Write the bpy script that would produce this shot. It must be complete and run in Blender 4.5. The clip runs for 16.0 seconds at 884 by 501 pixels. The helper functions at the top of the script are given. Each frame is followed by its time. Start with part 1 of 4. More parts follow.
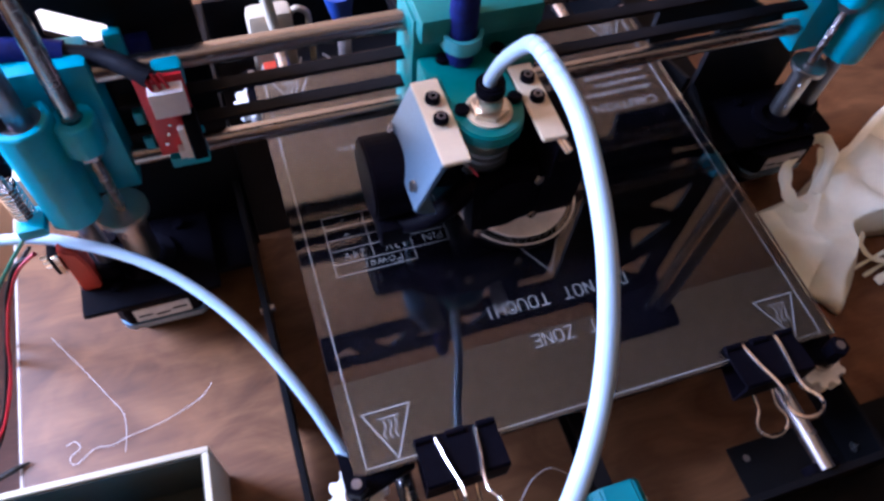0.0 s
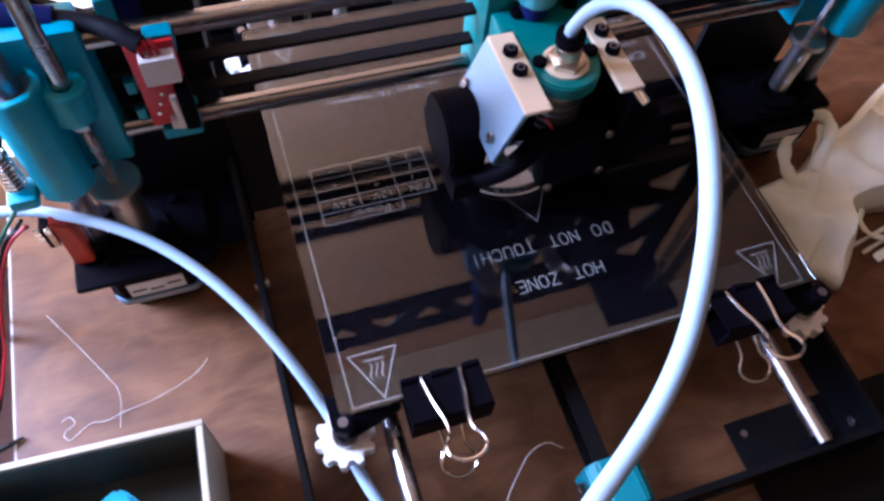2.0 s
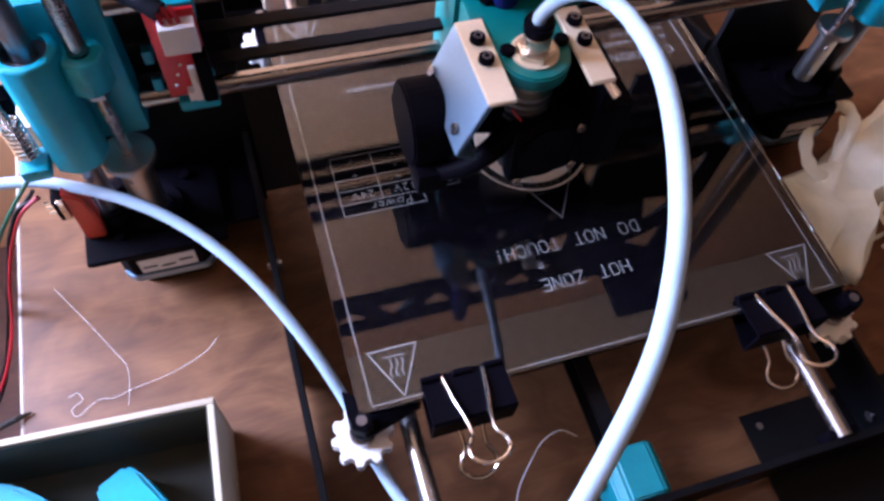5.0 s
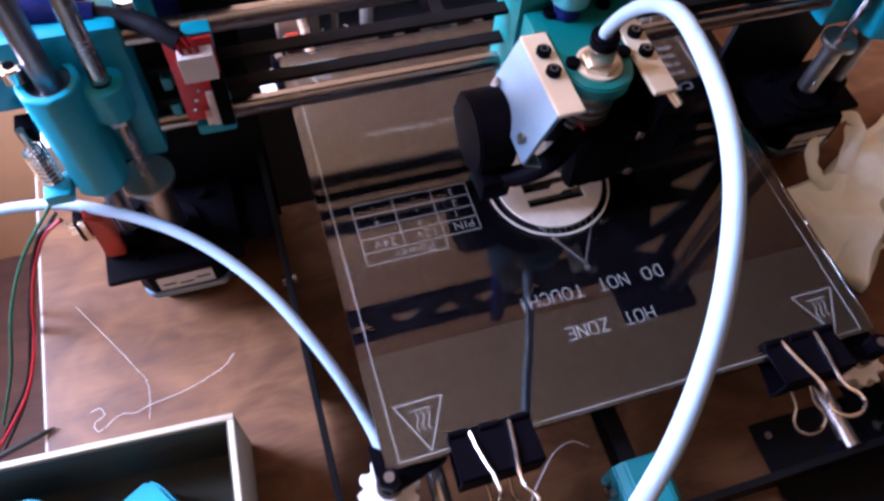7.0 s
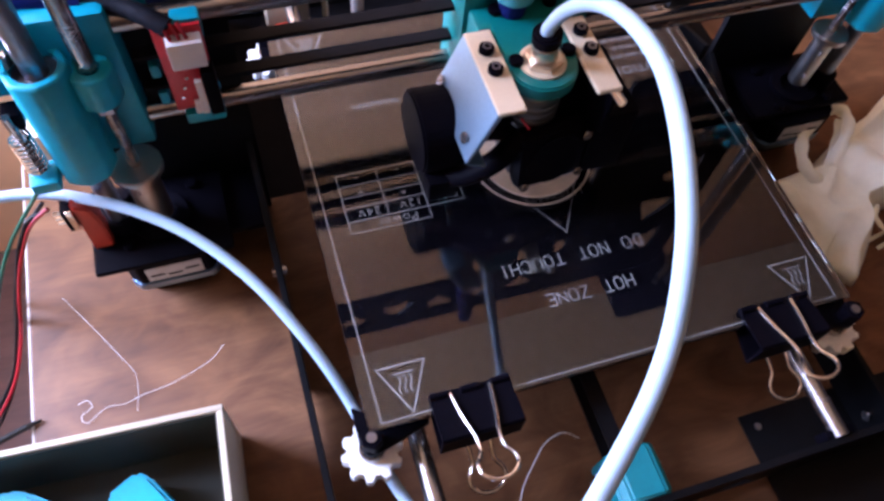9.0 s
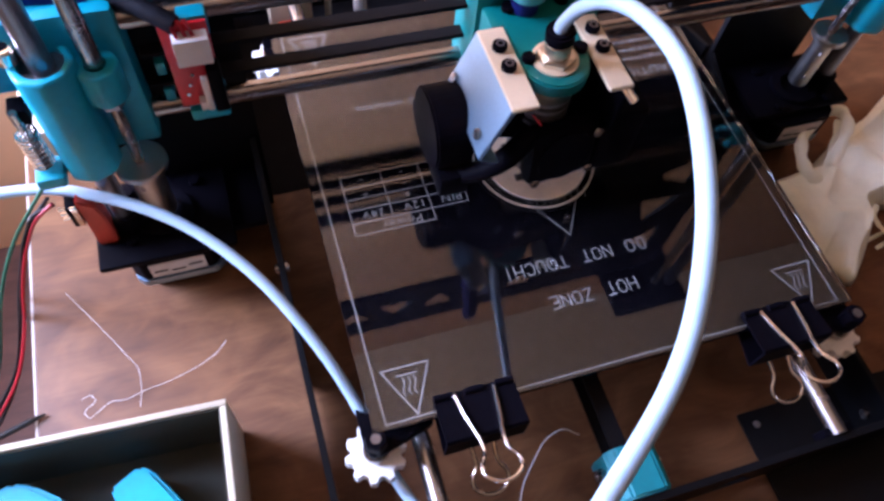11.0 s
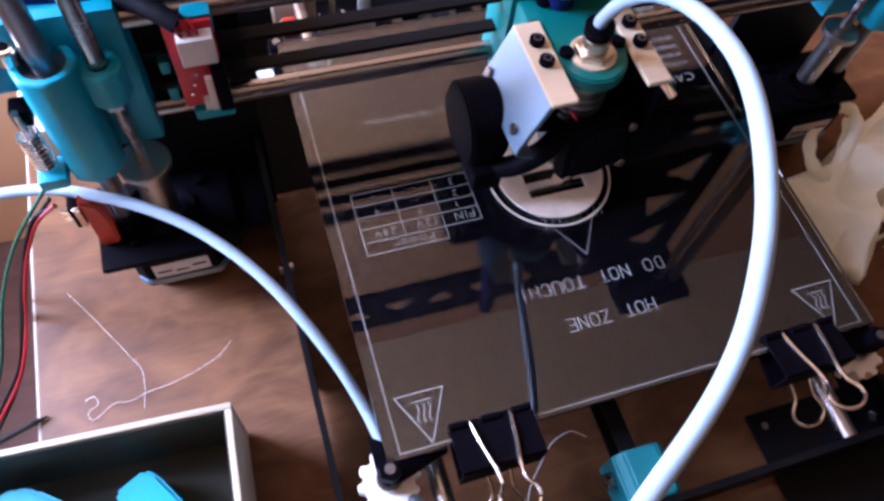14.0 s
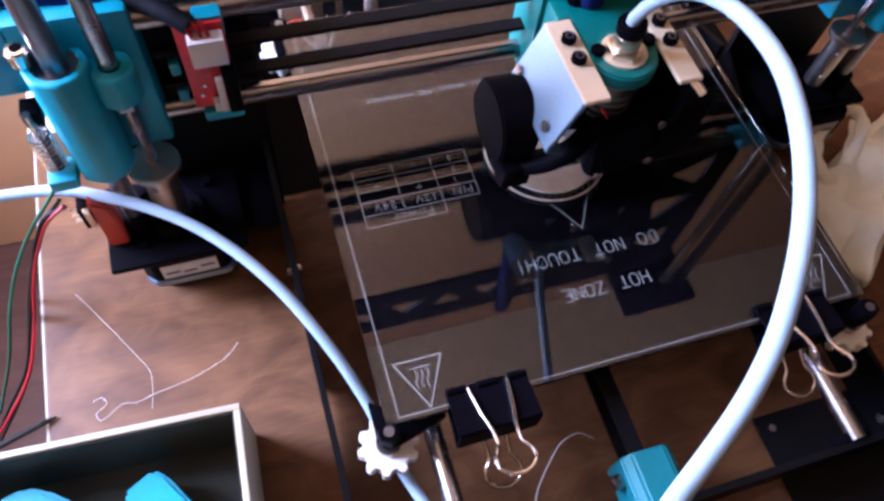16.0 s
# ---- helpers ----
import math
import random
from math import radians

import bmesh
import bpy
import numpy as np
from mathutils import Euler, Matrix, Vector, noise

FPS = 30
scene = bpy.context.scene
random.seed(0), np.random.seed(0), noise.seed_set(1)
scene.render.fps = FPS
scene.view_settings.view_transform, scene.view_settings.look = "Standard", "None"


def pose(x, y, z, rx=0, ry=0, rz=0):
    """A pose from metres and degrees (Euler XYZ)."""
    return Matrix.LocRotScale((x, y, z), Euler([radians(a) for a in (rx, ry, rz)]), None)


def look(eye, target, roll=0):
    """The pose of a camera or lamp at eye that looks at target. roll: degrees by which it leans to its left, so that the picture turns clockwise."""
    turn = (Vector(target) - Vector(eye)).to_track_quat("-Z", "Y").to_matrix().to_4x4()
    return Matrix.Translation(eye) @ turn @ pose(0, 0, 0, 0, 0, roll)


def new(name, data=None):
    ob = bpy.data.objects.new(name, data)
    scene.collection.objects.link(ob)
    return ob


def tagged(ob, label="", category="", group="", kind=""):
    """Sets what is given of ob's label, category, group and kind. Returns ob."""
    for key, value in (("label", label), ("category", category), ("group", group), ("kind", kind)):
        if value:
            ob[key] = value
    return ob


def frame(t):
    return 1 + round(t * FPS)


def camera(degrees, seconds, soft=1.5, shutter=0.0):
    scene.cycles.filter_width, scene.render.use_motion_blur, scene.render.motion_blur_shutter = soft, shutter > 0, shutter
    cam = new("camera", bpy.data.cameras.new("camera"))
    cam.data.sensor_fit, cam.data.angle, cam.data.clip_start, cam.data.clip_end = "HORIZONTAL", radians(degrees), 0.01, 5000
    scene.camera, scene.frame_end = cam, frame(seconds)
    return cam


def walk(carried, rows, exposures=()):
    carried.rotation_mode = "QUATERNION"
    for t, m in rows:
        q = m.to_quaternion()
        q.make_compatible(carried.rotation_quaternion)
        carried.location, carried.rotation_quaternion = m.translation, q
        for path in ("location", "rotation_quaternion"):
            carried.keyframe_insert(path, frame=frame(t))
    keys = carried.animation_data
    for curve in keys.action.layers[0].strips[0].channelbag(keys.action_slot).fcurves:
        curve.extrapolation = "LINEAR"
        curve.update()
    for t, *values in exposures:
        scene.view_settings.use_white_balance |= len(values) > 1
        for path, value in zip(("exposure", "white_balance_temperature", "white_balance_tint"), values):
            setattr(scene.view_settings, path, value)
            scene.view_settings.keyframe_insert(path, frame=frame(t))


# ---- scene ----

# ---------------------------------------------------------------- camera
# seconds, eye x y z, yaw, pitch from straight down, roll; then the bed's and the print carriage's travel (metres), the feed tube's rise, sway and bend
RUN = [
    (0.0, -0.11337, -0.08105, 0.34715, -23.62, 31.717, 6.702, -0.00878, -0.01962, 3.56, -0.34, -0.30),
    (0.5, -0.11261, -0.08293, 0.34716, -23.697, 31.635, 7.063, 0.00748, -0.01613, 3.19, -0.16, -0.02),
    (1.0, -0.11152, -0.08279, 0.34577, -23.728, 31.214, 7.253, 0.01469, 0.00105, 2.36, -0.77, 0.15),
    (1.5, -0.11158, -0.0844, 0.34281, -23.526, 31.169, 6.89, 0.00549, 0.01516, 1.18, -0.92, -0.13),
    (2.0, -0.11313, -0.08691, 0.34087, -23.843, 31.039, 6.831, 0.00425, 0.01386, 0.00, -0.15, -0.13),
    (2.5, -0.11353, -0.0901, 0.34116, -24.351, 31.034, 7.591, 0.00758, -0.00344, -0.36, 0.92, 0.13),
    (3.0, -0.11656, -0.09116, 0.3297, -24.018, 30.227, 7.645, 0.00067, -0.01508, -4.35, 0.17, -0.63),
    (3.5, -0.11913, -0.08559, 0.33145, -23.951, 30.23, 7.709, 0.0, 0.0, -3.20, -1.29, -0.39),
    (6.0, -0.12049, -0.08482, 0.33712, -23.981, 30.331, 8.565, -0.01081, -0.01533, -1.10, -0.11, -0.18),
    (6.5, -0.12277, -0.08053, 0.34081, -23.087, 30.437, 7.368, -0.01897, -0.00446, 0.90, -0.19, -0.83),
    (7.0, -0.12182, -0.08216, 0.34269, -22.811, 30.316, 6.735, -0.01836, 0.01293, 1.39, 0.97, -1.61),
    (7.5, -0.12068, -0.08514, 0.34262, -22.746, 30.557, 6.711, -0.01106, 0.00323, 0.36, 0.28, 0.30),
    (8.0, -0.11969, -0.08553, 0.34172, -23.656, 30.377, 7.493, -0.00961, 0.00566, -0.02, 0.45, 0.18),
    (8.5, -0.1208, -0.08459, 0.34041, -23.891, 30.142, 7.834, -0.00339, 0.01213, -0.54, 0.15, 0.17),
    (9.0, -0.12217, -0.08399, 0.34023, -24.29, 30.183, 8.085, -0.00687, -0.00683, -0.37, 0.54, 0.11),
    (11.5, -0.12455, -0.08552, 0.34162, -24.607, 30.182, 8.687, -0.01105, 0.00085, -0.35, 0.90, 0.76),
    (12.0, -0.12431, -0.08363, 0.34154, -24.661, 30.259, 8.723, -0.01499, 0.01459, 0.10, 0.45, 0.30),
    (12.5, -0.12598, -0.0838, 0.34062, -24.586, 30.277, 8.735, 0.00081, 0.01453, -0.17, 0.66, 0.06),
    (13.0, -0.12732, -0.08404, 0.34074, -24.454, 30.275, 8.469, 0.00791, -0.01011, -0.22, 1.22, 0.25),
    (13.5, -0.12722, -0.0817, 0.34104, -24.678, 30.081, 8.81, -0.01895, -0.0109, 0.33, 1.01, -0.22),
    (14.0, -0.12617, -0.07962, 0.34002, -24.866, 29.6, 8.892, -0.019, 0.0085, -0.35, -0.37, 0.50),
    (14.5, -0.12708, -0.08057, 0.33874, -24.756, 29.788, 8.848, -0.01495, -0.01554, -0.70, -0.20, 0.55),
    (15.0, -0.12765, -0.07834, 0.33906, -24.907, 29.898, 9.074, 0.00754, -0.01369, -0.18, -0.40, 0.27),
    (15.5, -0.12786, -0.07784, 0.33932, -24.887, 29.854, 9.112, 0.00755, -0.0005, -0.10, -0.80, 0.51),
    (16.0, -0.12918, -0.07943, 0.33987, -24.557, 29.796, 8.715, -0.00441, 0.0177, -0.06, -0.12, 0.11),
]


def eye_pose(row):
    return pose(row[1], row[2], row[3], 0, 0, row[4]) @ pose(0, 0, 0, row[5]) @ pose(0, 0, 0, 0, 0, row[6])


cam = camera(62.867, 16.0, soft=2.9)
walk(cam, [(r[0], eye_pose(r)) for r in RUN], exposures=[(0.0, -0.38, 4780, 31), (3.5, -0.38, 4950, 32), (6.0, -0.32, 5100, 34), (16.0, -0.32, 5100, 34)])

# ---------------------------------------------------------------- world, sun, large lights
world = bpy.data.worlds.new("world")
scene.world = world
world.use_nodes = True
wt = world.node_tree
sky = wt.nodes.new("ShaderNodeTexSky")
sky.sky_type, sky.sun_disc = "NISHITA", False
sky.sun_elevation, sky.sun_rotation = radians(35), radians(-110)
wt.links.new(sky.outputs[0], wt.nodes["Background"].inputs[0])
wt.nodes["Background"].inputs[1].default_value = 0.12


def area_lamp(name, eye, target, sx, sy, watts, rgb):
    data = bpy.data.lights.new(name, "AREA")
    data.shape, data.size, data.size_y, data.energy, data.color = "RECTANGLE", sx, sy, watts, rgb
    ob = new(name, data)
    ob.matrix_world = look(eye, target)
    return ob


# daylight in the opening of the window in the left wall, close to the corner behind the printer
area_lamp("window_daylight", (-0.83, 0.39, 0.55), (-0.20, 0.38, 0.57), 0.42, 0.90, 59, (0.84, 0.92, 1.0))


# ---------------------------------------------------------------- materials
def material(name, rgb, rough=0.5, metal=0.0, vary=0.12, scale=60.0, bump=0.0, bump_scale=400.0, coat=0.0, spec=0.5, rough_vary=0.08, stretch=(1, 1, 1), dark=None, sss=0.0):
    """A surface with stains at one scale and grain at another."""
    m = bpy.data.materials.new(name)
    m.use_nodes = True
    nt = m.node_tree
    b = nt.nodes["Principled BSDF"]
    n, l = nt.nodes, nt.links
    tc = n.new("ShaderNodeTexCoord")
    mp = n.new("ShaderNodeMapping")
    mp.inputs["Scale"].default_value = stretch
    l.new(tc.outputs["Object"], mp.inputs[0])
    big = n.new("ShaderNodeTexNoise")
    big.inputs["Scale"].default_value, big.inputs["Detail"].default_value = scale, 6
    l.new(mp.outputs[0], big.inputs["Vector"])
    fine = n.new("ShaderNodeTexNoise")
    fine.inputs["Scale"].default_value, fine.inputs["Detail"].default_value = scale * 9, 3
    l.new(mp.outputs[0], fine.inputs["Vector"])
    mix = n.new("ShaderNodeMix")
    mix.data_type = "FLOAT"
    mix.inputs[0].default_value = 0.35
    l.new(big.outputs[0], mix.inputs[2])
    l.new(fine.outputs[0], mix.inputs[3])
    ramp = n.new("ShaderNodeValToRGB")
    lo = dark or tuple(c * (1 - vary) for c in rgb)
    hi = tuple(min(1, c * (1 + vary)) for c in rgb)
    ramp.color_ramp.elements[0].position, ramp.color_ramp.elements[1].position = 0.32, 0.68
    ramp.color_ramp.elements[0].color, ramp.color_ramp.elements[1].color = (*lo, 1), (*hi, 1)
    l.new(mix.outputs[0], ramp.inputs[0])
    l.new(ramp.outputs[0], b.inputs["Base Color"])
    rr = n.new("ShaderNodeMapRange")
    rr.inputs[3].default_value, rr.inputs[4].default_value = max(0.02, rough - rough_vary), min(1, rough + rough_vary)
    l.new(mix.outputs[0], rr.inputs[0])
    l.new(rr.outputs[0], b.inputs["Roughness"])
    b.inputs["Metallic"].default_value = metal
    b.inputs["Coat Weight"].default_value = coat
    b.inputs["Coat Roughness"].default_value = 0.12
    b.inputs["Specular IOR Level"].default_value = spec
    if sss:
        b.inputs["Subsurface Weight"].default_value = sss
        b.inputs["Subsurface Radius"].default_value = (0.002, 0.002, 0.002)
    if bump:
        bn = n.new("ShaderNodeTexNoise")
        bn.inputs["Scale"].default_value, bn.inputs["Detail"].default_value = bump_scale, 4
        l.new(mp.outputs[0], bn.inputs["Vector"])
        bp = n.new("ShaderNodeBump")
        bp.inputs["Strength"].default_value, bp.inputs["Distance"].default_value = bump, 0.0006
        l.new(bn.outputs[0], bp.inputs["Height"])
        l.new(bp.outputs[0], b.inputs["Normal"])
    return m


def printed_plastic(name, rgb, rough=0.42):
    """Printed plastic with fine horizontal layer lines."""
    m = material(name, rgb, rough, vary=0.14, scale=45, coat=0.0)
    nt = m.node_tree
    n, l = nt.nodes, nt.links
    tc = n.new("ShaderNodeTexCoord")
    w = n.new("ShaderNodeTexWave")
    w.bands_direction = "Z"
    w.inputs["Scale"].default_value, w.inputs["Distortion"].default_value = 320, 0.6
    l.new(tc.outputs["Object"], w.inputs["Vector"])
    bp = n.new("ShaderNodeBump")
    bp.inputs["Strength"].default_value, bp.inputs["Distance"].default_value = 0.25, 0.0003
    l.new(w.outputs["Fac"], bp.inputs["Height"])
    l.new(bp.outputs[0], n["Principled BSDF"].inputs["Normal"])
    return m


def wood_table():
    """Dark reddish veneer, grain along x, with a worn lacquer."""
    m = bpy.data.materials.new("table_veneer")
    m.use_nodes = True
    nt = m.node_tree
    n, l, b = nt.nodes, nt.links, nt.nodes["Principled BSDF"]
    tc = n.new("ShaderNodeTexCoord")
    mp = n.new("ShaderNodeMapping")
    mp.inputs["Scale"].default_value = (15, 27, 15)
    mp.inputs["Rotation"].default_value = (0, 0, radians(-14))
    l.new(tc.outputs["Object"], mp.inputs[0])
    warp = n.new("ShaderNodeTexNoise")
    warp.inputs["Scale"].default_value, warp.inputs["Detail"].default_value, warp.inputs["Distortion"].default_value = 1.6, 6, 1.4
    l.new(mp.outputs[0], warp.inputs["Vector"])
    mp2 = n.new("ShaderNodeMapping")
    mp2.inputs["Scale"].default_value = (40, 620, 40)
    mp2.inputs["Rotation"].default_value = (0, 0, radians(-14))
    l.new(tc.outputs["Object"], mp2.inputs[0])
    fine = n.new("ShaderNodeTexNoise")
    fine.inputs["Scale"].default_value, fine.inputs["Detail"].default_value = 1.0, 4
    l.new(mp2.outputs[0], fine.inputs["Vector"])
    mix = n.new("ShaderNodeMix")
    mix.data_type = "FLOAT"
    mix.inputs[0].default_value = 0.16
    l.new(warp.outputs[0], mix.inputs[2])
    l.new(fine.outputs[0], mix.inputs[3])
    ramp = n.new("ShaderNodeValToRGB")
    b.inputs["Specular IOR Level"].default_value = 0.18
    r = ramp.color_ramp
    r.elements[0].position, r.elements[0].color = 0.32, (0.078, 0.033, 0.014, 1)
    r.elements[1].position, r.elements[1].color = 0.70, (0.190, 0.090, 0.036, 1)
    e = r.elements.new(0.5)
    e.color = (0.124, 0.055, 0.022, 1)
    l.new(mix.outputs[0], ramp.inputs[0])
    l.new(ramp.outputs[0], b.inputs["Base Color"])
    smear = n.new("ShaderNodeTexNoise")
    smear.inputs["Scale"].default_value, smear.inputs["Detail"].default_value = 14, 5
    l.new(tc.outputs["Object"], smear.inputs["Vector"])
    rr = n.new("ShaderNodeMapRange")
    rr.inputs[3].default_value, rr.inputs[4].default_value = 0.34, 0.5
    l.new(smear.outputs[0], rr.inputs[0])
    l.new(rr.outputs[0], b.inputs["Roughness"])
    bp = n.new("ShaderNodeBump")
    bp.inputs["Strength"].default_value, bp.inputs["Distance"].default_value = 0.12, 0.0004
    l.new(fine.outputs[0], bp.inputs["Height"])
    l.new(bp.outputs[0], b.inputs["Normal"])
    return m


def clear_glass(name, tint=(0.93, 0.97, 0.95)):
    m = bpy.data.materials.new(name)
    m.use_nodes = True
    b = m.node_tree.nodes["Principled BSDF"]
    b.inputs["Base Color"].default_value = (*tint, 1)
    b.inputs["Roughness"].default_value = 0.0
    b.inputs["IOR"].default_value = 1.58
    b.inputs["Transmission Weight"].default_value = 1.0
    return m


M_WOOD = wood_table()
M_WALL = material("wall_plaster", (0.97, 0.82, 0.58), 0.85, vary=0.05, scale=3, bump=0.15, bump_scale=90)
M_WALLN = material("tan_wall_plaster", (0.92, 0.54, 0.26), 0.85, vary=0.05, scale=3, bump=0.15, bump_scale=90)
M_CEIL = material("ceiling_plaster", (0.68, 0.47, 0.25), 0.9, vary=0.05, scale=2, bump=0.1, bump_scale=60)
# for walls out of view, kept dark so they bounce little light
M_DARKWALL = material("dark_unseen_wall", (0.05, 0.028, 0.02), 0.5, vary=0.3, scale=5, stretch=(6, 6, 0.6))
M_FLOOR = material("floor_boards", (0.13, 0.06, 0.04), 0.5, vary=0.3, scale=6, stretch=(1, 8, 1))
M_BLACK = material("black_painted_steel", (0.004, 0.004, 0.005), 0.5, vary=0.3, scale=40, bump=0.08, bump_scale=900, spec=0.12)
M_BPLAST = material("black_plastic", (0.003, 0.0025, 0.0045), 0.5, vary=0.3, scale=70, bump=0.05, spec=0.03)
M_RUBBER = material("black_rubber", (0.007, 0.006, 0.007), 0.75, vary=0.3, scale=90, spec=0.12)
M_TEAL = printed_plastic("teal_printed_plastic", (0.015, 0.37, 0.50))
# darker copy of the teal, with the idler's shade put into its colour
M_TEALSHADE = printed_plastic("shaded_teal_printed_plastic", (0.012, 0.24, 0.29))
M_GREEN = printed_plastic("green_printed_plastic", (0.005, 0.165, 0.155))
M_CYAN = printed_plastic("cyan_printed_plastic", (0.01, 0.42, 0.62))
M_STEEL = material("polished_steel", (0.38, 0.36, 0.355), 0.26, 1.0, vary=0.08, scale=50, stretch=(0.3, 4, 4))
M_ZROD = material("dark_ground_steel", (0.26, 0.26, 0.29), 0.36, 1.0, vary=0.15, scale=50)
M_ALU = material("brushed_aluminium", (0.33, 0.47, 0.61), 0.4, 1.0, vary=0.06, scale=60, stretch=(1, 12, 12), bump=0.05)
M_TURNED = material("turned_aluminium", (0.60, 0.58, 0.55), 0.34, 1.0, vary=0.06, scale=60, stretch=(1, 1, 9))
M_CREAM = material("cream_anodised_bracket", (0.72, 0.60, 0.42), 0.5, 0.0, vary=0.06, scale=60)
M_BRASS = material("nickel_brass", (0.74, 0.68, 0.58), 0.3, 1.0, vary=0.08, scale=90)
M_WIRE = material("nickel_wire", (0.82, 0.78, 0.74), 0.16, 1.0, vary=0.06, scale=90)
M_TUBE = material("white_tube_plastic", (0.40, 0.545, 0.67), 0.4, vary=0.03, scale=30, sss=0.25)
M_WHITEP = printed_plastic("white_printed_plastic", (0.84, 0.83, 0.8), 0.45)
M_DISC = printed_plastic("white_print_layer", (0.78, 0.72, 0.62), 0.5)
M_PCB = material("black_heater_board", (0.0025, 0.002, 0.003), 0.8, vary=0.25, scale=25, spec=0.0)
M_INK = material("white_board_ink", (0.27, 0.25, 0.235), 0.6, vary=0.06, scale=300)
M_GLASS = clear_glass("bed_glass")
M_RED = material("red_circuit_board", (0.58, 0.016, 0.022), 0.35, vary=0.2, scale=120)
M_REDP = material("red_orange_plastic", (0.50, 0.05, 0.02), 0.45, vary=0.15, scale=80)
M_WHITE = material("white_connector", (0.78, 0.74, 0.72), 0.5, vary=0.05, scale=120)
M_LABEL = material("printed_paper_label", (0.55, 0.52, 0.5), 0.6, vary=0.12, scale=160)
M_CARD = material("cream_card_edge", (0.58, 0.52, 0.38), 0.75, vary=0.06, scale=50)
# olive lining, its colour darkened for the shade inside the box
M_CARDIN = material("shaded_olive_lining", (0.05, 0.05, 0.036), 0.8, vary=0.12, scale=40)
M_BAG = material("white_plastic_film", (0.90, 0.91, 0.75), 0.5, vary=0.06, scale=30, bump=0.5, bump_scale=70, sss=0.1)
M_BLUE = material("blue_braided_sleeve", (0.008, 0.012, 0.085), 0.6, vary=0.35, scale=300, spec=0.1, bump=0.4, bump_scale=700)
M_FUNNEL = material("blue_plastic", (0.02, 0.05, 0.24), 0.4, vary=0.15, scale=60)
M_GREYS = material("dark_braided_sleeve", (0.010, 0.010, 0.014), 0.6, vary=0.35, scale=300, spec=0.1, bump=0.4, bump_scale=700)
M_CABR = material("red_cable", (0.34, 0.012, 0.018), 0.4, vary=0.1)
M_CABK = material("black_cable", (0.012, 0.012, 0.012), 0.4, vary=0.2, spec=0.2)
M_CABG = material("green_cable", (0.02, 0.11, 0.06), 0.4, vary=0.1)
M_FIL = material("white_filament", (0.78, 0.76, 0.76), 0.35, vary=0.03)
M_CLEAR = material("pale_bluish_nylon", (0.07, 0.33, 0.36), 0.25, vary=0.1, spec=0.6)
M_HOLD = material("cream_holder_plastic", (0.46, 0.39, 0.28), 0.55, vary=0.08)
M_TAPE = material("cream_plastic", (0.72, 0.62, 0.46), 0.55, vary=0.06)
M_BOARD = material("brown_circuit_board", (0.045, 0.030, 0.022), 0.55, vary=0.3, scale=60)
M_OAK = material("dark_wood_edge", (0.5, 0.45, 0.4), 0.5, vary=0.1, scale=60)


# ---------------------------------------------------------------- building helpers (lengths in millimetres)
def thing(name, at=(0, 0, 0), label="", category="", group="", kind=""):
    ob = new(name)
    ob.empty_display_size = 0.01
    ob.location = Vector(at) * 0.001
    return tagged(ob, label, category, group, kind)


def origin_of(ob):
    v = Vector(ob.location)
    while ob.parent:
        ob = ob.parent
        v += Vector(ob.location)
    return v


def part(name, bm, mat, parent=None, label="", smooth=True):
    """Links a bmesh, built at its place in millimetres, as one mesh under a thing or a part."""
    bmesh.ops.recalc_face_normals(bm, faces=bm.faces)
    base = origin_of(parent) if parent else Vector()
    for v in bm.verts:
        v.co = v.co * 0.001 - base
    me = bpy.data.meshes.new(name)
    bm.to_mesh(me)
    bm.free()
    me.materials.append(mat)
    if smooth:
        me.shade_smooth()
        me.set_sharp_from_angle(angle=radians(35))
    ob = new(name, me)
    ob.parent = parent
    return tagged(ob, label)


def box(x0, x1, y0, y1, z0, z1, bevel=0.0, bm=None, m=None):
    own = bmesh.new()
    bmesh.ops.create_cube(own, size=1)
    for v in own.verts:
        v.co = Vector(((x0 + x1) / 2 + v.co.x * (x1 - x0), (y0 + y1) / 2 + v.co.y * (y1 - y0), (z0 + z1) / 2 + v.co.z * (z1 - z0)))
    if bevel:
        bmesh.ops.bevel(own, geom=own.edges[:], offset=bevel, segments=2, affect="EDGES", profile=0.6)
    return merged(own, bm, m)


def merged(own, bm, m=None):
    if m:
        bmesh.ops.transform(own, matrix=m, verts=own.verts)
    if bm is None:
        return own
    tmp = bpy.data.meshes.new("tmp")
    own.to_mesh(tmp)
    own.free()
    bm.from_mesh(tmp)
    bpy.data.meshes.remove(tmp)
    return bm


def cyl(p0, p1, r, r1=None, seg=24, bm=None, bevel=0.0):
    p0, p1 = Vector(p0), Vector(p1)
    own = bmesh.new()
    bmesh.ops.create_cone(own, cap_ends=True, segments=seg, radius1=r, radius2=r if r1 is None else r1, depth=(p1 - p0).length)
    if bevel:
        rims = [e for e in own.edges if abs(e.verts[0].co.z - e.verts[1].co.z) < 1e-6]
        bmesh.ops.bevel(own, geom=rims, offset=bevel, segments=2, affect="EDGES")
    q = (p1 - p0).to_track_quat("Z", "Y").to_matrix().to_4x4()
    return merged(own, bm, Matrix.Translation((p0 + p1) / 2) @ q)


